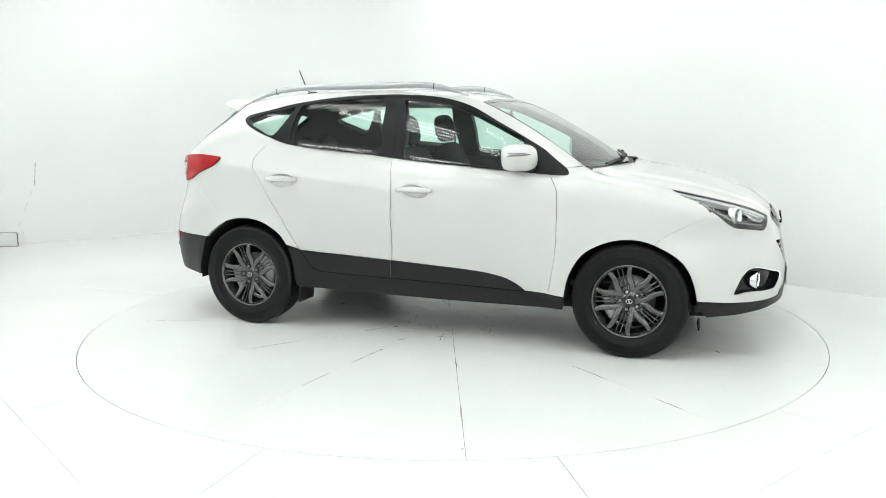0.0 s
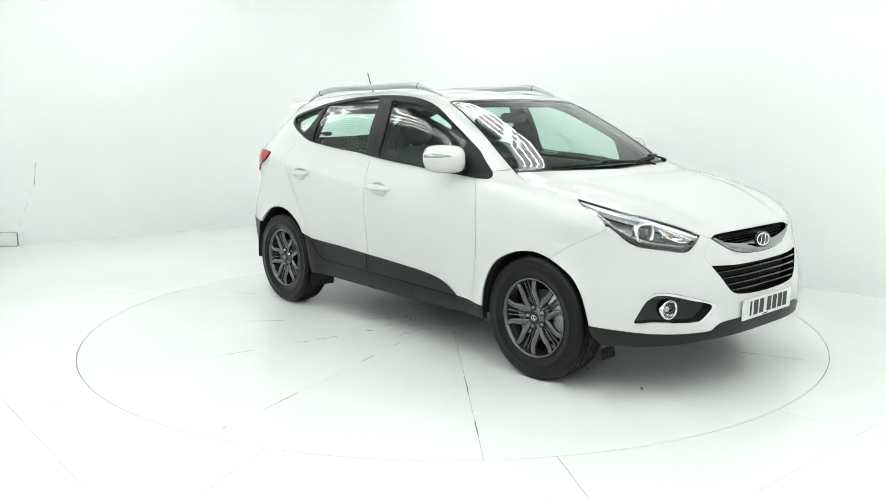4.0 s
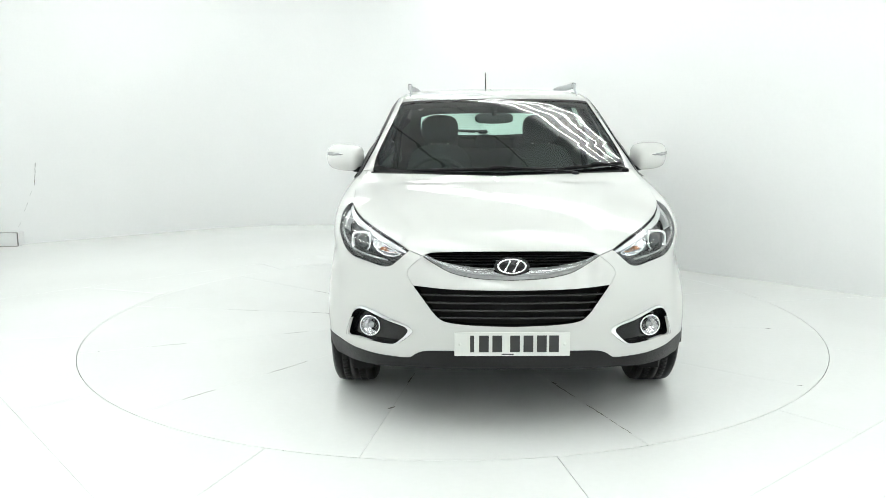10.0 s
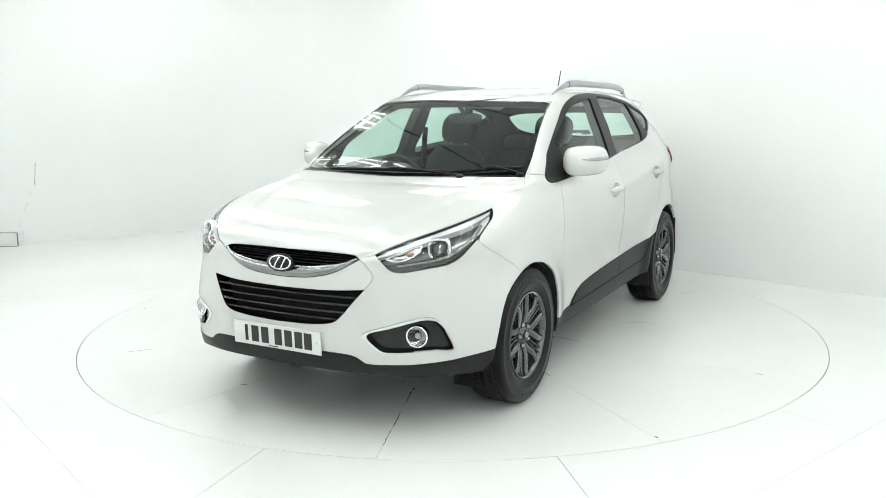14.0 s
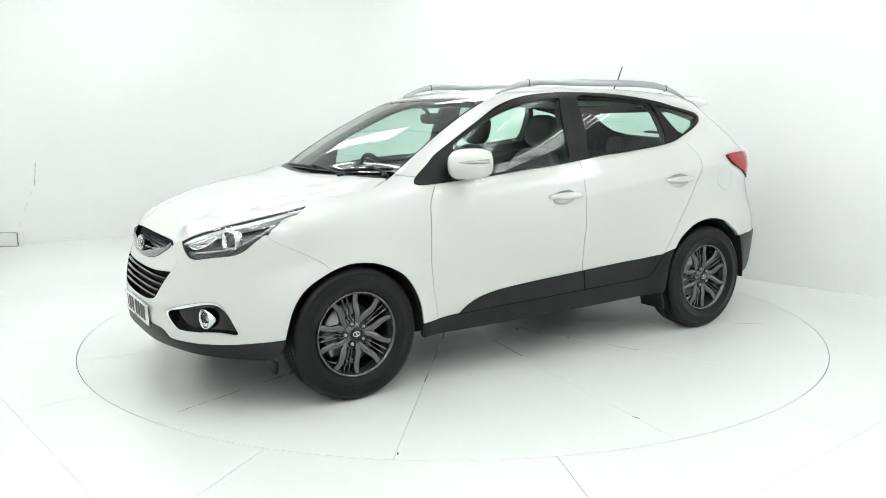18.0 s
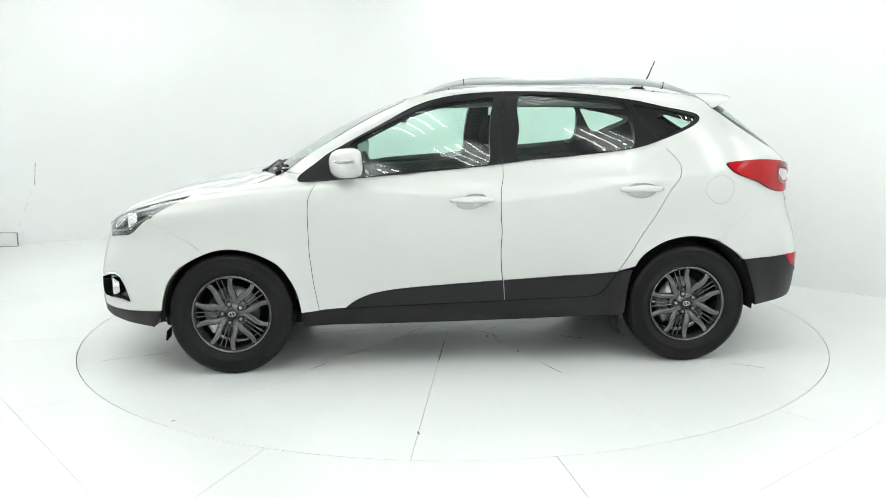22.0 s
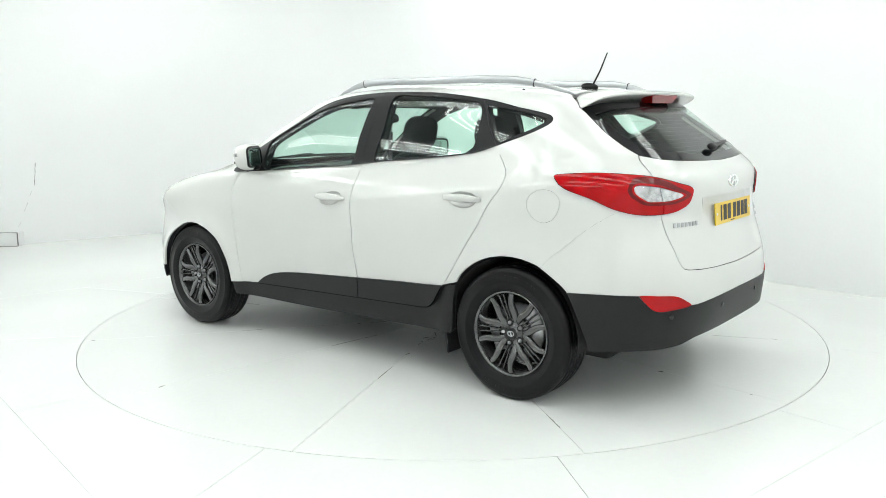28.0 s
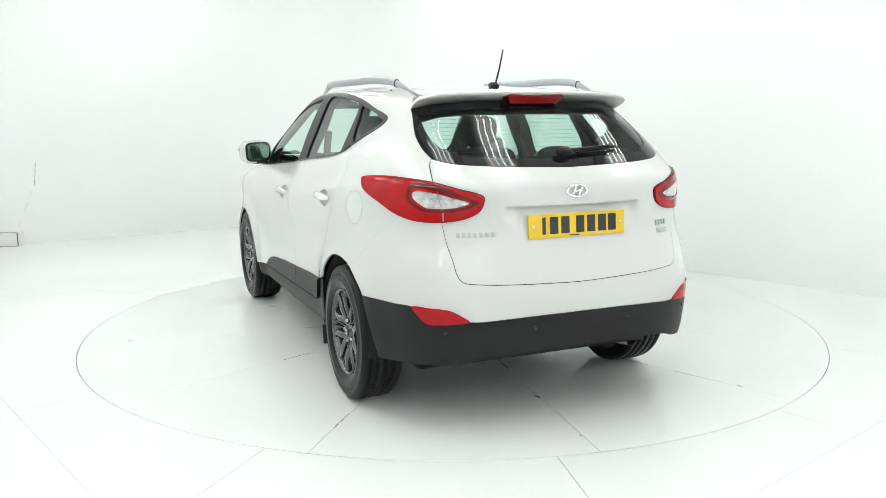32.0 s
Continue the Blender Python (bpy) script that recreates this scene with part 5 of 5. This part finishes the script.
def trim():
    # roof rails
    for s in (1, -1):
        xs = np.linspace(.20, -1.47, 44)
        pts = []
        for x in xs:
            q = (x + 1.47) / 1.67
            y = .555 + .045 * math.sin(math.pi * min(1, q * 1.05)) - .03 * (1 - q) ** 2
            rise = .046 * min(1, ((1 - q) / .15), (q / .17)) ** .8 if 0 < q < 1 else 0
            pts.append((x, s * y, top_z(x, y) + .002 + rise))
        z = np.array([p[2] for p in pts])
        k = np.ones(5) / 5
        z[2:-2] = np.convolve(z, k, "valid")
        bm = bmesh.new()
        sweep(bm, [(p[0], p[1], zz) for p, zz in zip(pts, z)], .028, .042, 14, taper=lambda q: .25 + .75 * min(1, q / .16, (1 - q) / .20) ** .8)
        rail = part("roof_rail", bm, SATIN, car, "silver roof rail")
        for x0 in (-.02, -1.22):
            i = int(np.argmin(abs(xs - x0)))
            a, b = Vector((pts[i][0], pts[i][1], z[i])), Vector((pts[i + 1][0], pts[i + 1][1], z[i + 1]))
            bm = bmesh.new()
            sweep(bm, [a, a + (b - a).normalized() * .004], .0292, .0432, 14)
            part("rail_joint", bm, FRAME_BLACK, rail)
    # aerial
    zb = top_z(-1.28, .0)
    bm = bmesh.new()
    pebble(bm, pose(-1.265, 0, zb + .012, 0, -6, 0), .055, .020, .022, 2.0)
    aerial = part("aerial_base", bm, FRAME_BLACK, car, "black aerial on the roof")
    bm = bmesh.new()
    sweep(bm, [(-1.285, 0, zb + .02), (-1.33, 0, zb + .10), (-1.372, 0, 1.797)], .009, .009, 10, taper=lambda q: 1.15 - .45 * q)
    part("aerial_rod", bm, FRAME_BLACK, aerial, "thin black aerial rod")
    # spoiler: a wedge whose seam, lip and lower edge meet at the top corners of the rear window
    corner = np.array(RG_SIDE[0])
    seam = [(5.9, on_top(-1.475, 0)[1]), on_top(-1.475, .2), on_top(-1.477, .4), on_top(-1.485, .54), tuple(np.array(on_top(-1.485, .54)) * .5 + corner * .5 + (-.012, .0)), tuple(corner)]
    seam = spline(seam, step=.02)
    keys = np.linspace(0, 1, len(seam))
    even = np.linspace(0, 1, 40)
    seam = np.stack([np.interp(even, keys, seam[:, 0]), np.interp(even, keys, seam[:, 1])], 1)
    front, sunk = skin(seam[:, 0], seam[:, 1], .002), skin(seam[:, 0], seam[:, 1], -.014)
    end = front[-1]
    y0 = front[:, 1] / end[1]
    stops = [0, .35, .65, .82, .91, .96, 1.0]
    tip = np.stack([np.interp(y0, stops, q) for q in ((-1.738, -1.731, -1.709, -1.686, -1.658, -1.624, end[0] - .012), (0, .215, .402, .512, .573, .606, end[1] + .004), (1.574, 1.573, 1.567, 1.559, 1.545, 1.526, end[2] - .002))], 1)
    low = np.stack([np.interp(y0, stops, q) for q in ((-1.625, -1.618, -1.598, -1.580, -1.565, -1.555, end[0] - .006), (0, .215, .40, .508, .566, .592, end[1] - .004), (1.522, 1.521, 1.514, 1.505, 1.497, 1.491, end[2] - .006))], 1)
    k3 = np.ones(3) / 3
    for line in (tip, low):
        line[1:-1] = np.stack([np.convolve(line[:, c], k3, "valid") for c in range(3)], 1)
    thick = np.interp(y0, [0, .85, 1], [.020, .016, .002])[:, None] * np.array((0, 0, 1.0))
    back = np.array((1.0, 0, 0)) * np.interp(y0, [0, .85, 1], [1, .8, .05])[:, None]
    bump = np.interp(y0, [0, .8, 1], [.010, .012, .002])[:, None] * np.array((0, .35, 1.0))
    rows_ = [sunk, front, front * .68 + tip * .32 + bump * .8, front * .35 + tip * .65 + bump * .8, tip + back * .022 + thick * .1, tip + back * .006, tip - thick * .25, tip - thick * .75 + back * .002, tip - thick * 1.1 + back * .012, tip * .5 + low * .5 - thick * .15, low, low + back * .06]
    half = np.stack(rows_, 1)
    full = np.concatenate([(half * (1, -1, 1))[:0:-1], half])
    n = full.shape[1]
    spoiler = raw("roof_spoiler", full.reshape(-1, 3), [(i * n + j, i * n + j + 1, (i + 1) * n + j + 1, (i + 1) * n + j) for i in range(len(full) - 1) for j in range(n - 1)], PAINT, car, "white roof spoiler over the rear window", smooth=True)
    for sgn in (1, -1):
        bm = bmesh.new()
        sweep(bm, skin(seam[:, 0], seam[:, 1], .0006) * (1, sgn, 1), .005, .003, 6)
        part("spoiler_seam", bm, FRAME_BLACK, spoiler, "dark joint at the spoiler")
    bm = bmesh.new()
    pts = [(-.16, .0), (-.135, .022), (.135, .022), (.16, .0), (.13, -.034), (-.13, -.034)]
    fr = [bm.verts.new((-1.724 - .4 * b, a, 1.546 + b)) for a, b in pts]
    bk = [bm.verts.new((-1.66 - .4 * b, a, 1.546 + b)) for a, b in pts]
    bm.faces.new(fr)
    bm.faces.new(bk[::-1])
    for k in range(6):
        bm.faces.new((fr[k], bk[k], bk[(k + 1) % 6], fr[(k + 1) % 6]))
    bmesh.ops.recalc_face_normals(bm, faces=bm.faces)
    part("high_brake_lamp", bm, material("smoked_red_lens", (.20, .004, .006), .12, coat=1.0, spec=.05), spoiler, "dark red high brake lamp", smooth=False)
    # mirrors
    for s in (1, -1):
        bm = bmesh.new()
        m = pose(.640, s * .938, 1.198, 0, s * 4, s * 27)
        rows = []
        for u in np.linspace(-1, 1, 19):
            rowp = []
            round_ = (1 - abs(u) ** 7 * .9) ** .5
            for q in np.linspace(0, 2 * math.pi, 32, endpoint=False):
                c, si = math.cos(q), math.sin(q)
                hh = .083 * (1 - .22 * max(0, u) ** 2 - .10 * max(0, -u) ** 2) * round_
                dp = .080 * (1 - .45 * max(0, u) ** 2.2) * round_
                xx = dp * abs(c) ** .75 if c > 0 else -.040 * round_ * abs(c) ** .4
                zz = hh * math.copysign(abs(si) ** (.72 if c > 0 else .5), si) + .006 * u
                rowp.append(bm.verts.new(m @ Vector((xx, s * .126 * u, zz))))
            rows.append(rowp)
        for ra, rb in zip(rows, rows[1:]):
            for k in range(32):
                bm.faces.new((ra[k], ra[(k + 1) % 32], rb[(k + 1) % 32], rb[k]))
        bm.faces.new(rows[0])
        bm.faces.new(rows[-1])
        bmesh.ops.recalc_face_normals(bm, faces=bm.faces)
        mir = part("door_mirror", bm, PAINT, car, "white door mirror with clear indicator strip")
        bm = bmesh.new()
        pebble(bm, m @ pose(-.034, s * .002, .0), .010, .110, .069, 4.2)
        part("mirror_rim", bm, FRAME_BLACK, mir, "black mirror rim")
        bm = bmesh.new()
        pebble(bm, m @ pose(-.043, s * .002, .0), .003, .098, .058, 4.0)
        part("mirror_glass", bm, MIRROR, mir, "mirror glass")
        bm = bmesh.new()
        pts = [m @ Vector((.080 * (1 - .45 * max(0, u) ** 2.2) * (1 - abs(u) ** 7 * .9) ** .5 * .975, s * .126 * u, .016 + .004 * u)) for u in np.linspace(-.35, .97, 16)]
        sweep(bm, pts, .010, .022, 8, taper=lambda q: min(1, .15 + 1.6 * q))
        part("indicator_strip", bm, LAMP_GREY, mir, "clear indicator strip")
        bm = bmesh.new()
        sweep(bm, [(.70, s * .825, 1.125), (.68, s * .86, 1.128), (.645, s * .90, 1.135), (.62, s * .95, 1.135)], .075, .040, 10)
        part("mirror_arm", bm, FRAME_BLACK, mir, "black mirror arm")
    # wipers
    for a, b, mid, pivot in (((-.512, 1.366), (.318, 1.376), -.025, (.42, 1.344)), ((.33, 1.373), (.815, 1.408), .583, (.80, 1.362))):
        Ss = np.linspace(a[0], b[0], 28)
        vs = np.interp(Ss, (a[0], b[0]), (a[1], b[1])) + .006 * np.sin(np.linspace(0, math.pi, 28))
        vm = float(np.interp(mid, Ss, vs))
        bm = bmesh.new()
        q = np.linspace(0, 1, 14)
        sweep(bm, skin(mid + (pivot[0] - mid) * q, vm + .004 + (pivot[1] - vm) * q, .030 - .012 * q), .014, .011, 8, taper=lambda k: .8 + .6 * k)
        wiper = part("wiper", bm, FRAME_BLACK, car, "black windscreen wiper")
        bm = bmesh.new()
        sweep(bm, skin(Ss, vs, .014), .016, .020, 8, taper=lambda k: .55 + .45 * min(1, 8 * k, 8 * (1 - k)))
        part("wiper_blade", bm, FRAME_BLACK, wiper)
        bm = bmesh.new()
        pebble(bm, at_skin(mid, vm, .022), .042, .013, .013, 2.4, 16, 8)
        part("blade_clip", bm, FRAME_BLACK, wiper)
        bm = bmesh.new()
        pebble(bm, at_skin(pivot[0], pivot[1], .012), .022, .019, .014, 2.4, 16, 8)
        part("wiper_pivot", bm, FRAME_BLACK, wiper)
    bm = bmesh.new()
    arm = skin(np.linspace(5.88, 6.20, 14), np.linspace(1.565, 1.60, 14), .022)
    sweep(bm, arm, .024, .020, 10, taper=lambda q: 1.2 - .75 * q)
    rw = part("rear_wiper", bm, FRAME_BLACK, car, "black rear wiper")
    bm = bmesh.new()
    pebble(bm, at_skin(5.90, 1.565, .020), .046, .022, .018, 2.3, 20, 10)
    part("wiper_pivot", bm, FRAME_BLACK, rw)
    bm = bmesh.new()
    sweep(bm, skin(np.linspace(5.98, 6.24, 14), np.linspace(1.575, 1.603, 14), .010), .012, .014, 8)
    part("wiper_blade", bm, FRAME_BLACK, rw)
    # badges
    for nm, m in (("front_badge", look((2.155, 0, .787), (3.2, 0, .95)) @ pose(0, 0, 0, 0, 180, 0)), ("rear_badge", at_skin(5.9, 1.338, .002))):
        size = 1.0 if nm == "front_badge" else .88
        bm = bmesh.new()
        rings = []
        for kx, d in ((1.0, .0), (1.0, .007), (.92, .012), (.78, .010), (.74, .004)):
            rings.append([bm.verts.new(m @ Vector((.070 * size * kx * math.cos(q), .0365 * size * (kx if kx > .9 else kx * .93) * math.sin(q), d))) for q in np.linspace(0, 2 * math.pi, 48, endpoint=False)])
        for ra, rb in zip(rings, rings[1:]):
            for k in range(48):
                bm.faces.new((ra[k], ra[(k + 1) % 48], rb[(k + 1) % 48], rb[k]))
        bmesh.ops.recalc_face_normals(bm, faces=bm.faces)
        badge = part(nm, bm, CHROME, car, "oval chrome badge")
        if nm == "front_badge":
            bm = bmesh.new()
            lathe(bm, [(.0, .002), (.056, .003)], 40, m @ pose(0, 0, 0, 90, 0, 0) @ Matrix.Diagonal((1, 1, .52, 1)))
            part("badge_ground", bm, GLOSS_BLACK, badge)
            bm = bmesh.new()
            lathe(bm, [(.0, -.012), (.080, -.010), (.082, -.002), (.070, .0)], 40, m @ pose(0, 0, 0, 90, 0, 0) @ Matrix.Diagonal((1, -1, .53, 1)))
            bmesh.ops.recalc_face_normals(bm, faces=bm.faces)
            part("badge_base", bm, GLOSS_BLACK, badge, "black oval base")
        for dx in (-.020, .020):
            bm = bmesh.new()
            sweep(bm, [m @ Vector((size * (dx + sg * .014), size * sg * .027, .008)) for sg in (-1, -.4, .4, 1)], .012 * size, .008, 8, up=m.to_3x3() @ Vector((0, 0, 1)))
            part("badge_bar", bm, CHROME, badge)
        bm = bmesh.new()
        sweep(bm, [m @ Vector((size * q * .026, size * q * .008, .008)) for q in (-1, 0, 1)], .012 * size, .006, 8, up=m.to_3x3() @ Vector((0, 0, 1)))
        part("badge_bar", bm, CHROME, badge)
    for k in range(7):
        S0 = 5.332 + .0278 * k
        bm = bmesh.new()
        box(bm, .0165, .021, .004, at_skin(S0, .884, .002), .001)
        part("badge_bar", bm, SATIN, car, "small silver badge bar")
    for k in range(4):
        bm = bmesh.new()
        box(bm, (.010, .019, .019, .019)[k], .026, .004, at_skin(2 * BELT - 5.434 + .0275 * k, .884, .002), .001)
        part("badge_bar", bm, SATIN, car, "small silver badge bar")
    bm = bmesh.new()
    box(bm, .085, .022, .004, at_skin(2 * BELT - 5.392, .822, .002), .002)
    part("badge_plate", bm, SATIN, car, "small silver badge plate")
    # plates
    for nm, m, mat in (("front_plate", pose(2.208, 0, .441, 90, 0, 90) @ pose(0, 0, 0, 2, 0, 0), PLATE_WHITE), ("rear_plate", pose(-2.122, 0, .957, 90, 0, -90) @ pose(0, 0, 0, -4, 0, 0), PLATE_YELLOW)):
        bm = bmesh.new()
        box(bm, .520, .111, .006, m, .002)
        pl = part(nm, bm, mat, car, "white number plate with dark bars" if mat is PLATE_WHITE else "yellow number plate with dark bars", smooth=False)
        for k, x in enumerate((-.168, -.115, -.055, .025, .085, .145, .200)):
            bm = bmesh.new()
            wd = .018 if k == 0 else .044
            box(bm, wd, .078, .001, m @ pose(x - .012, .002, .0042))
            part("plate_bar", bm, INK, pl, smooth=False)
        for x in (-.235, .235):
            bm = bmesh.new()
            lathe(bm, [(.0, .0055), (.006, .005), (.007, .003)], 16, m @ pose(x, 0, 0, 90, 0, 0) @ Matrix.Diagonal((1, 1, 1, 1)))
            part("plate_screw", bm, PLATE_WHITE, pl)
        bm = bmesh.new()
        box(bm, .055, .005, .001, m @ pose(-.02, -.047, .0042))
        part("maker_bar", bm, INK, pl, smooth=False)
    # parking sensors and small covers
    for S0 in (5.22, 5.66):
        for mm in (S0, 2 * BELT - S0):
            bm = bmesh.new()
            lathe(bm, [(.0, .004), (.010, .0035), (.012, .0)], 20, at_skin(mm, .41, .007) @ pose(0, 0, 0, 90, 0, 0))
            part("parking_sensor", bm, GLOSS_BLACK, car, "round black parking sensor")
    panel("tow_cover", disc_on(-.41, .364, .021, .021, 24), PAINT, car, lift=.0006, depth=.003, gap=.0, step=.02)


def cabin():
    bm = bmesh.new()
    box(bm, 3.3, 1.40, .05, pose(-.25, 0, .40), .01)
    part("cabin_floor", bm, TRIM, car)
    # dashboard
    bm = bmesh.new()
    sweep(bm, [(.78, -.70, .98), (.80, -.4, 1.01), (.82, 0, 1.01), (.80, .4, 1.01), (.78, .70, .98)], .46, .20, 16)
    dash = part("dashboard", bm, TRIM, car, "dark grey dashboard")
    bm = bmesh.new()
    sweep(bm, [(.66, -.60, 1.06), (.66, -.37, 1.10), (.66, -.14, 1.06)], .18, .06, 12)
    part("instrument_hood", bm, TRIM, dash)
    bm = bmesh.new()
    box(bm, .5, .22, .35, pose(.45, 0, .68), .04)
    part("centre_console", bm, TRIM, dash)
    # steering wheel on the right
    m = pose(.50, -.37, 1.025, 0, -64, 0)
    bm = bmesh.new()
    ring = [m @ Vector((.185 * math.cos(q), .185 * math.sin(q), 0)) for q in np.linspace(0, 2 * math.pi, 41)]
    sweep(bm, ring, .030, .030, 10, ends=False, up=m.to_3x3() @ Vector((0, 0, 1)))
    wheel_ = part("steering_wheel", bm, TRIM, car, "black steering wheel")
    bm = bmesh.new()
    pebble(bm, m @ pose(0, 0, -.015), .075, .085, .03, 2.6)
    for a in (90, -90, 180):
        sweep(bm, [m @ pose(0, 0, 0, 0, 0, a) @ Vector((q, 0, -.012)) for q in (.05, .12, .18)], .035, .018, 8)
    part("wheel_boss", bm, TRIM, wheel_)
    # seats
    for y in (.37, -.37):
        seat = empty("front_seat", pose(.13, y, .42))
        seat.parent = car
        seat["label"] = "charcoal cloth front seat with headrest"
        bm = bmesh.new()
        pebble(bm, pose(.02, 0, .16, 0, -5, 0), .27, .25, .10, 3.4)
        part("seat_cushion", bm, CLOTH, seat)
        bm = bmesh.new()
        pebble(bm, pose(-.32, 0, .50, 0, -17, 0), .085, .245, .33, 3.2)
        part("backrest", bm, CLOTH, seat)
        bm = bmesh.new()
        pebble(bm, pose(-.435, 0, .925, 0, -12, 0), .055, .135, .105, 3.0)
        part("headrest", bm, CLOTH, seat)
        for dy in (-.06, .06):
            bm = bmesh.new()
            sweep(bm, [(-.41, dy, .76), (-.425, dy, .86)], .014, .014, 8)
            part("headrest_post", bm, STEEL, seat)
    seat = empty("rear_seat", pose(-.95, 0, .42))
    seat.parent = car
    seat["label"] = "charcoal cloth rear bench"
    bm = bmesh.new()
    pebble(bm, pose(.05, 0, .17), .27, .62, .10, 4)
    part("seat_cushion", bm, CLOTH, seat)
    bm = bmesh.new()
    pebble(bm, pose(-.28, 0, .46, 0, -20, 0), .085, .62, .29, 4)
    part("backrest", bm, CLOTH, seat)
    for dy in (-.36, 0, .36):
        bm = bmesh.new()
        pebble(bm, pose(-.385, dy, .785, 0, -12, 0), .045, .125 if dy else .09, .075, 3.0)
        part("headrest", bm, CLOTH, seat)
    bm = bmesh.new()
    box(bm, .55, 1.16, .02, pose(-1.62, 0, 1.06), .006)
    part("parcel_shelf", bm, TRIM, car, "dark parcel shelf")
    # inside mirror
    bm = bmesh.new()
    pebble(bm, pose(.31, 0, 1.430, 0, 8, 0), .020, .125, .035, 3.4)
    part("inside_mirror", bm, TRIM, car, "dark inside mirror")
    bm = bmesh.new()
    sweep(bm, [(.32, 0, 1.445), (.35, 0, 1.485), (.375, 0, 1.50)], .03, .02, 8)
    part("mirror_stem", bm, TRIM, car)
    # seat belts
    for y in (.60, -.60):
        bm = bmesh.new()
        sy = 1 if y > 0 else -1
        sweep(bm, [(-.32, sy * .665, 1.36), (-.34, sy * .70, 1.1), (-.36, sy * .74, .75), (-.36, sy * .74, .55)], .045, .004, 6, up=(1, 0, 0))
        part("seat_belt", bm, FRAME_BLACK, car)
    # door linings
    for s in (1, -1):
        bm = bmesh.new()
        sweep(bm, [(.80, s * .745, 1.02), (.2, s * .76, 1.05), (-.5, s * .755, 1.08), (-1.05, s * .73, 1.12)], .07, .12, 10)
        part("door_lining", bm, TRIM, car)
    # headlining
    hl = np.array([[(x, y, 1.605 - .10 * (y / .56) ** 4 - .03 * abs(x + .5) ** 2) for y in np.linspace(-.56, .56, 13)] for x in np.linspace(.10, -1.40, 14)])
    raw("headlining", hl.reshape(-1, 3), [(i * 13 + j, i * 13 + j + 1, (i + 1) * 13 + j + 1, (i + 1) * 13 + j) for i in range(13) for j in range(12)], TRIM_LIGHT, car, smooth=True)


shell_parts()
wheels()
lamps()
trim()
cabin()


# ---- what turns ----
def motions():
    walk(car, [(float(t), car_at(t)) for t in range(33)])
    walk(table, [(float(t), pose(0, 0, 0, 0, 0, turn_at(t))) for t in range(33)])


motions()
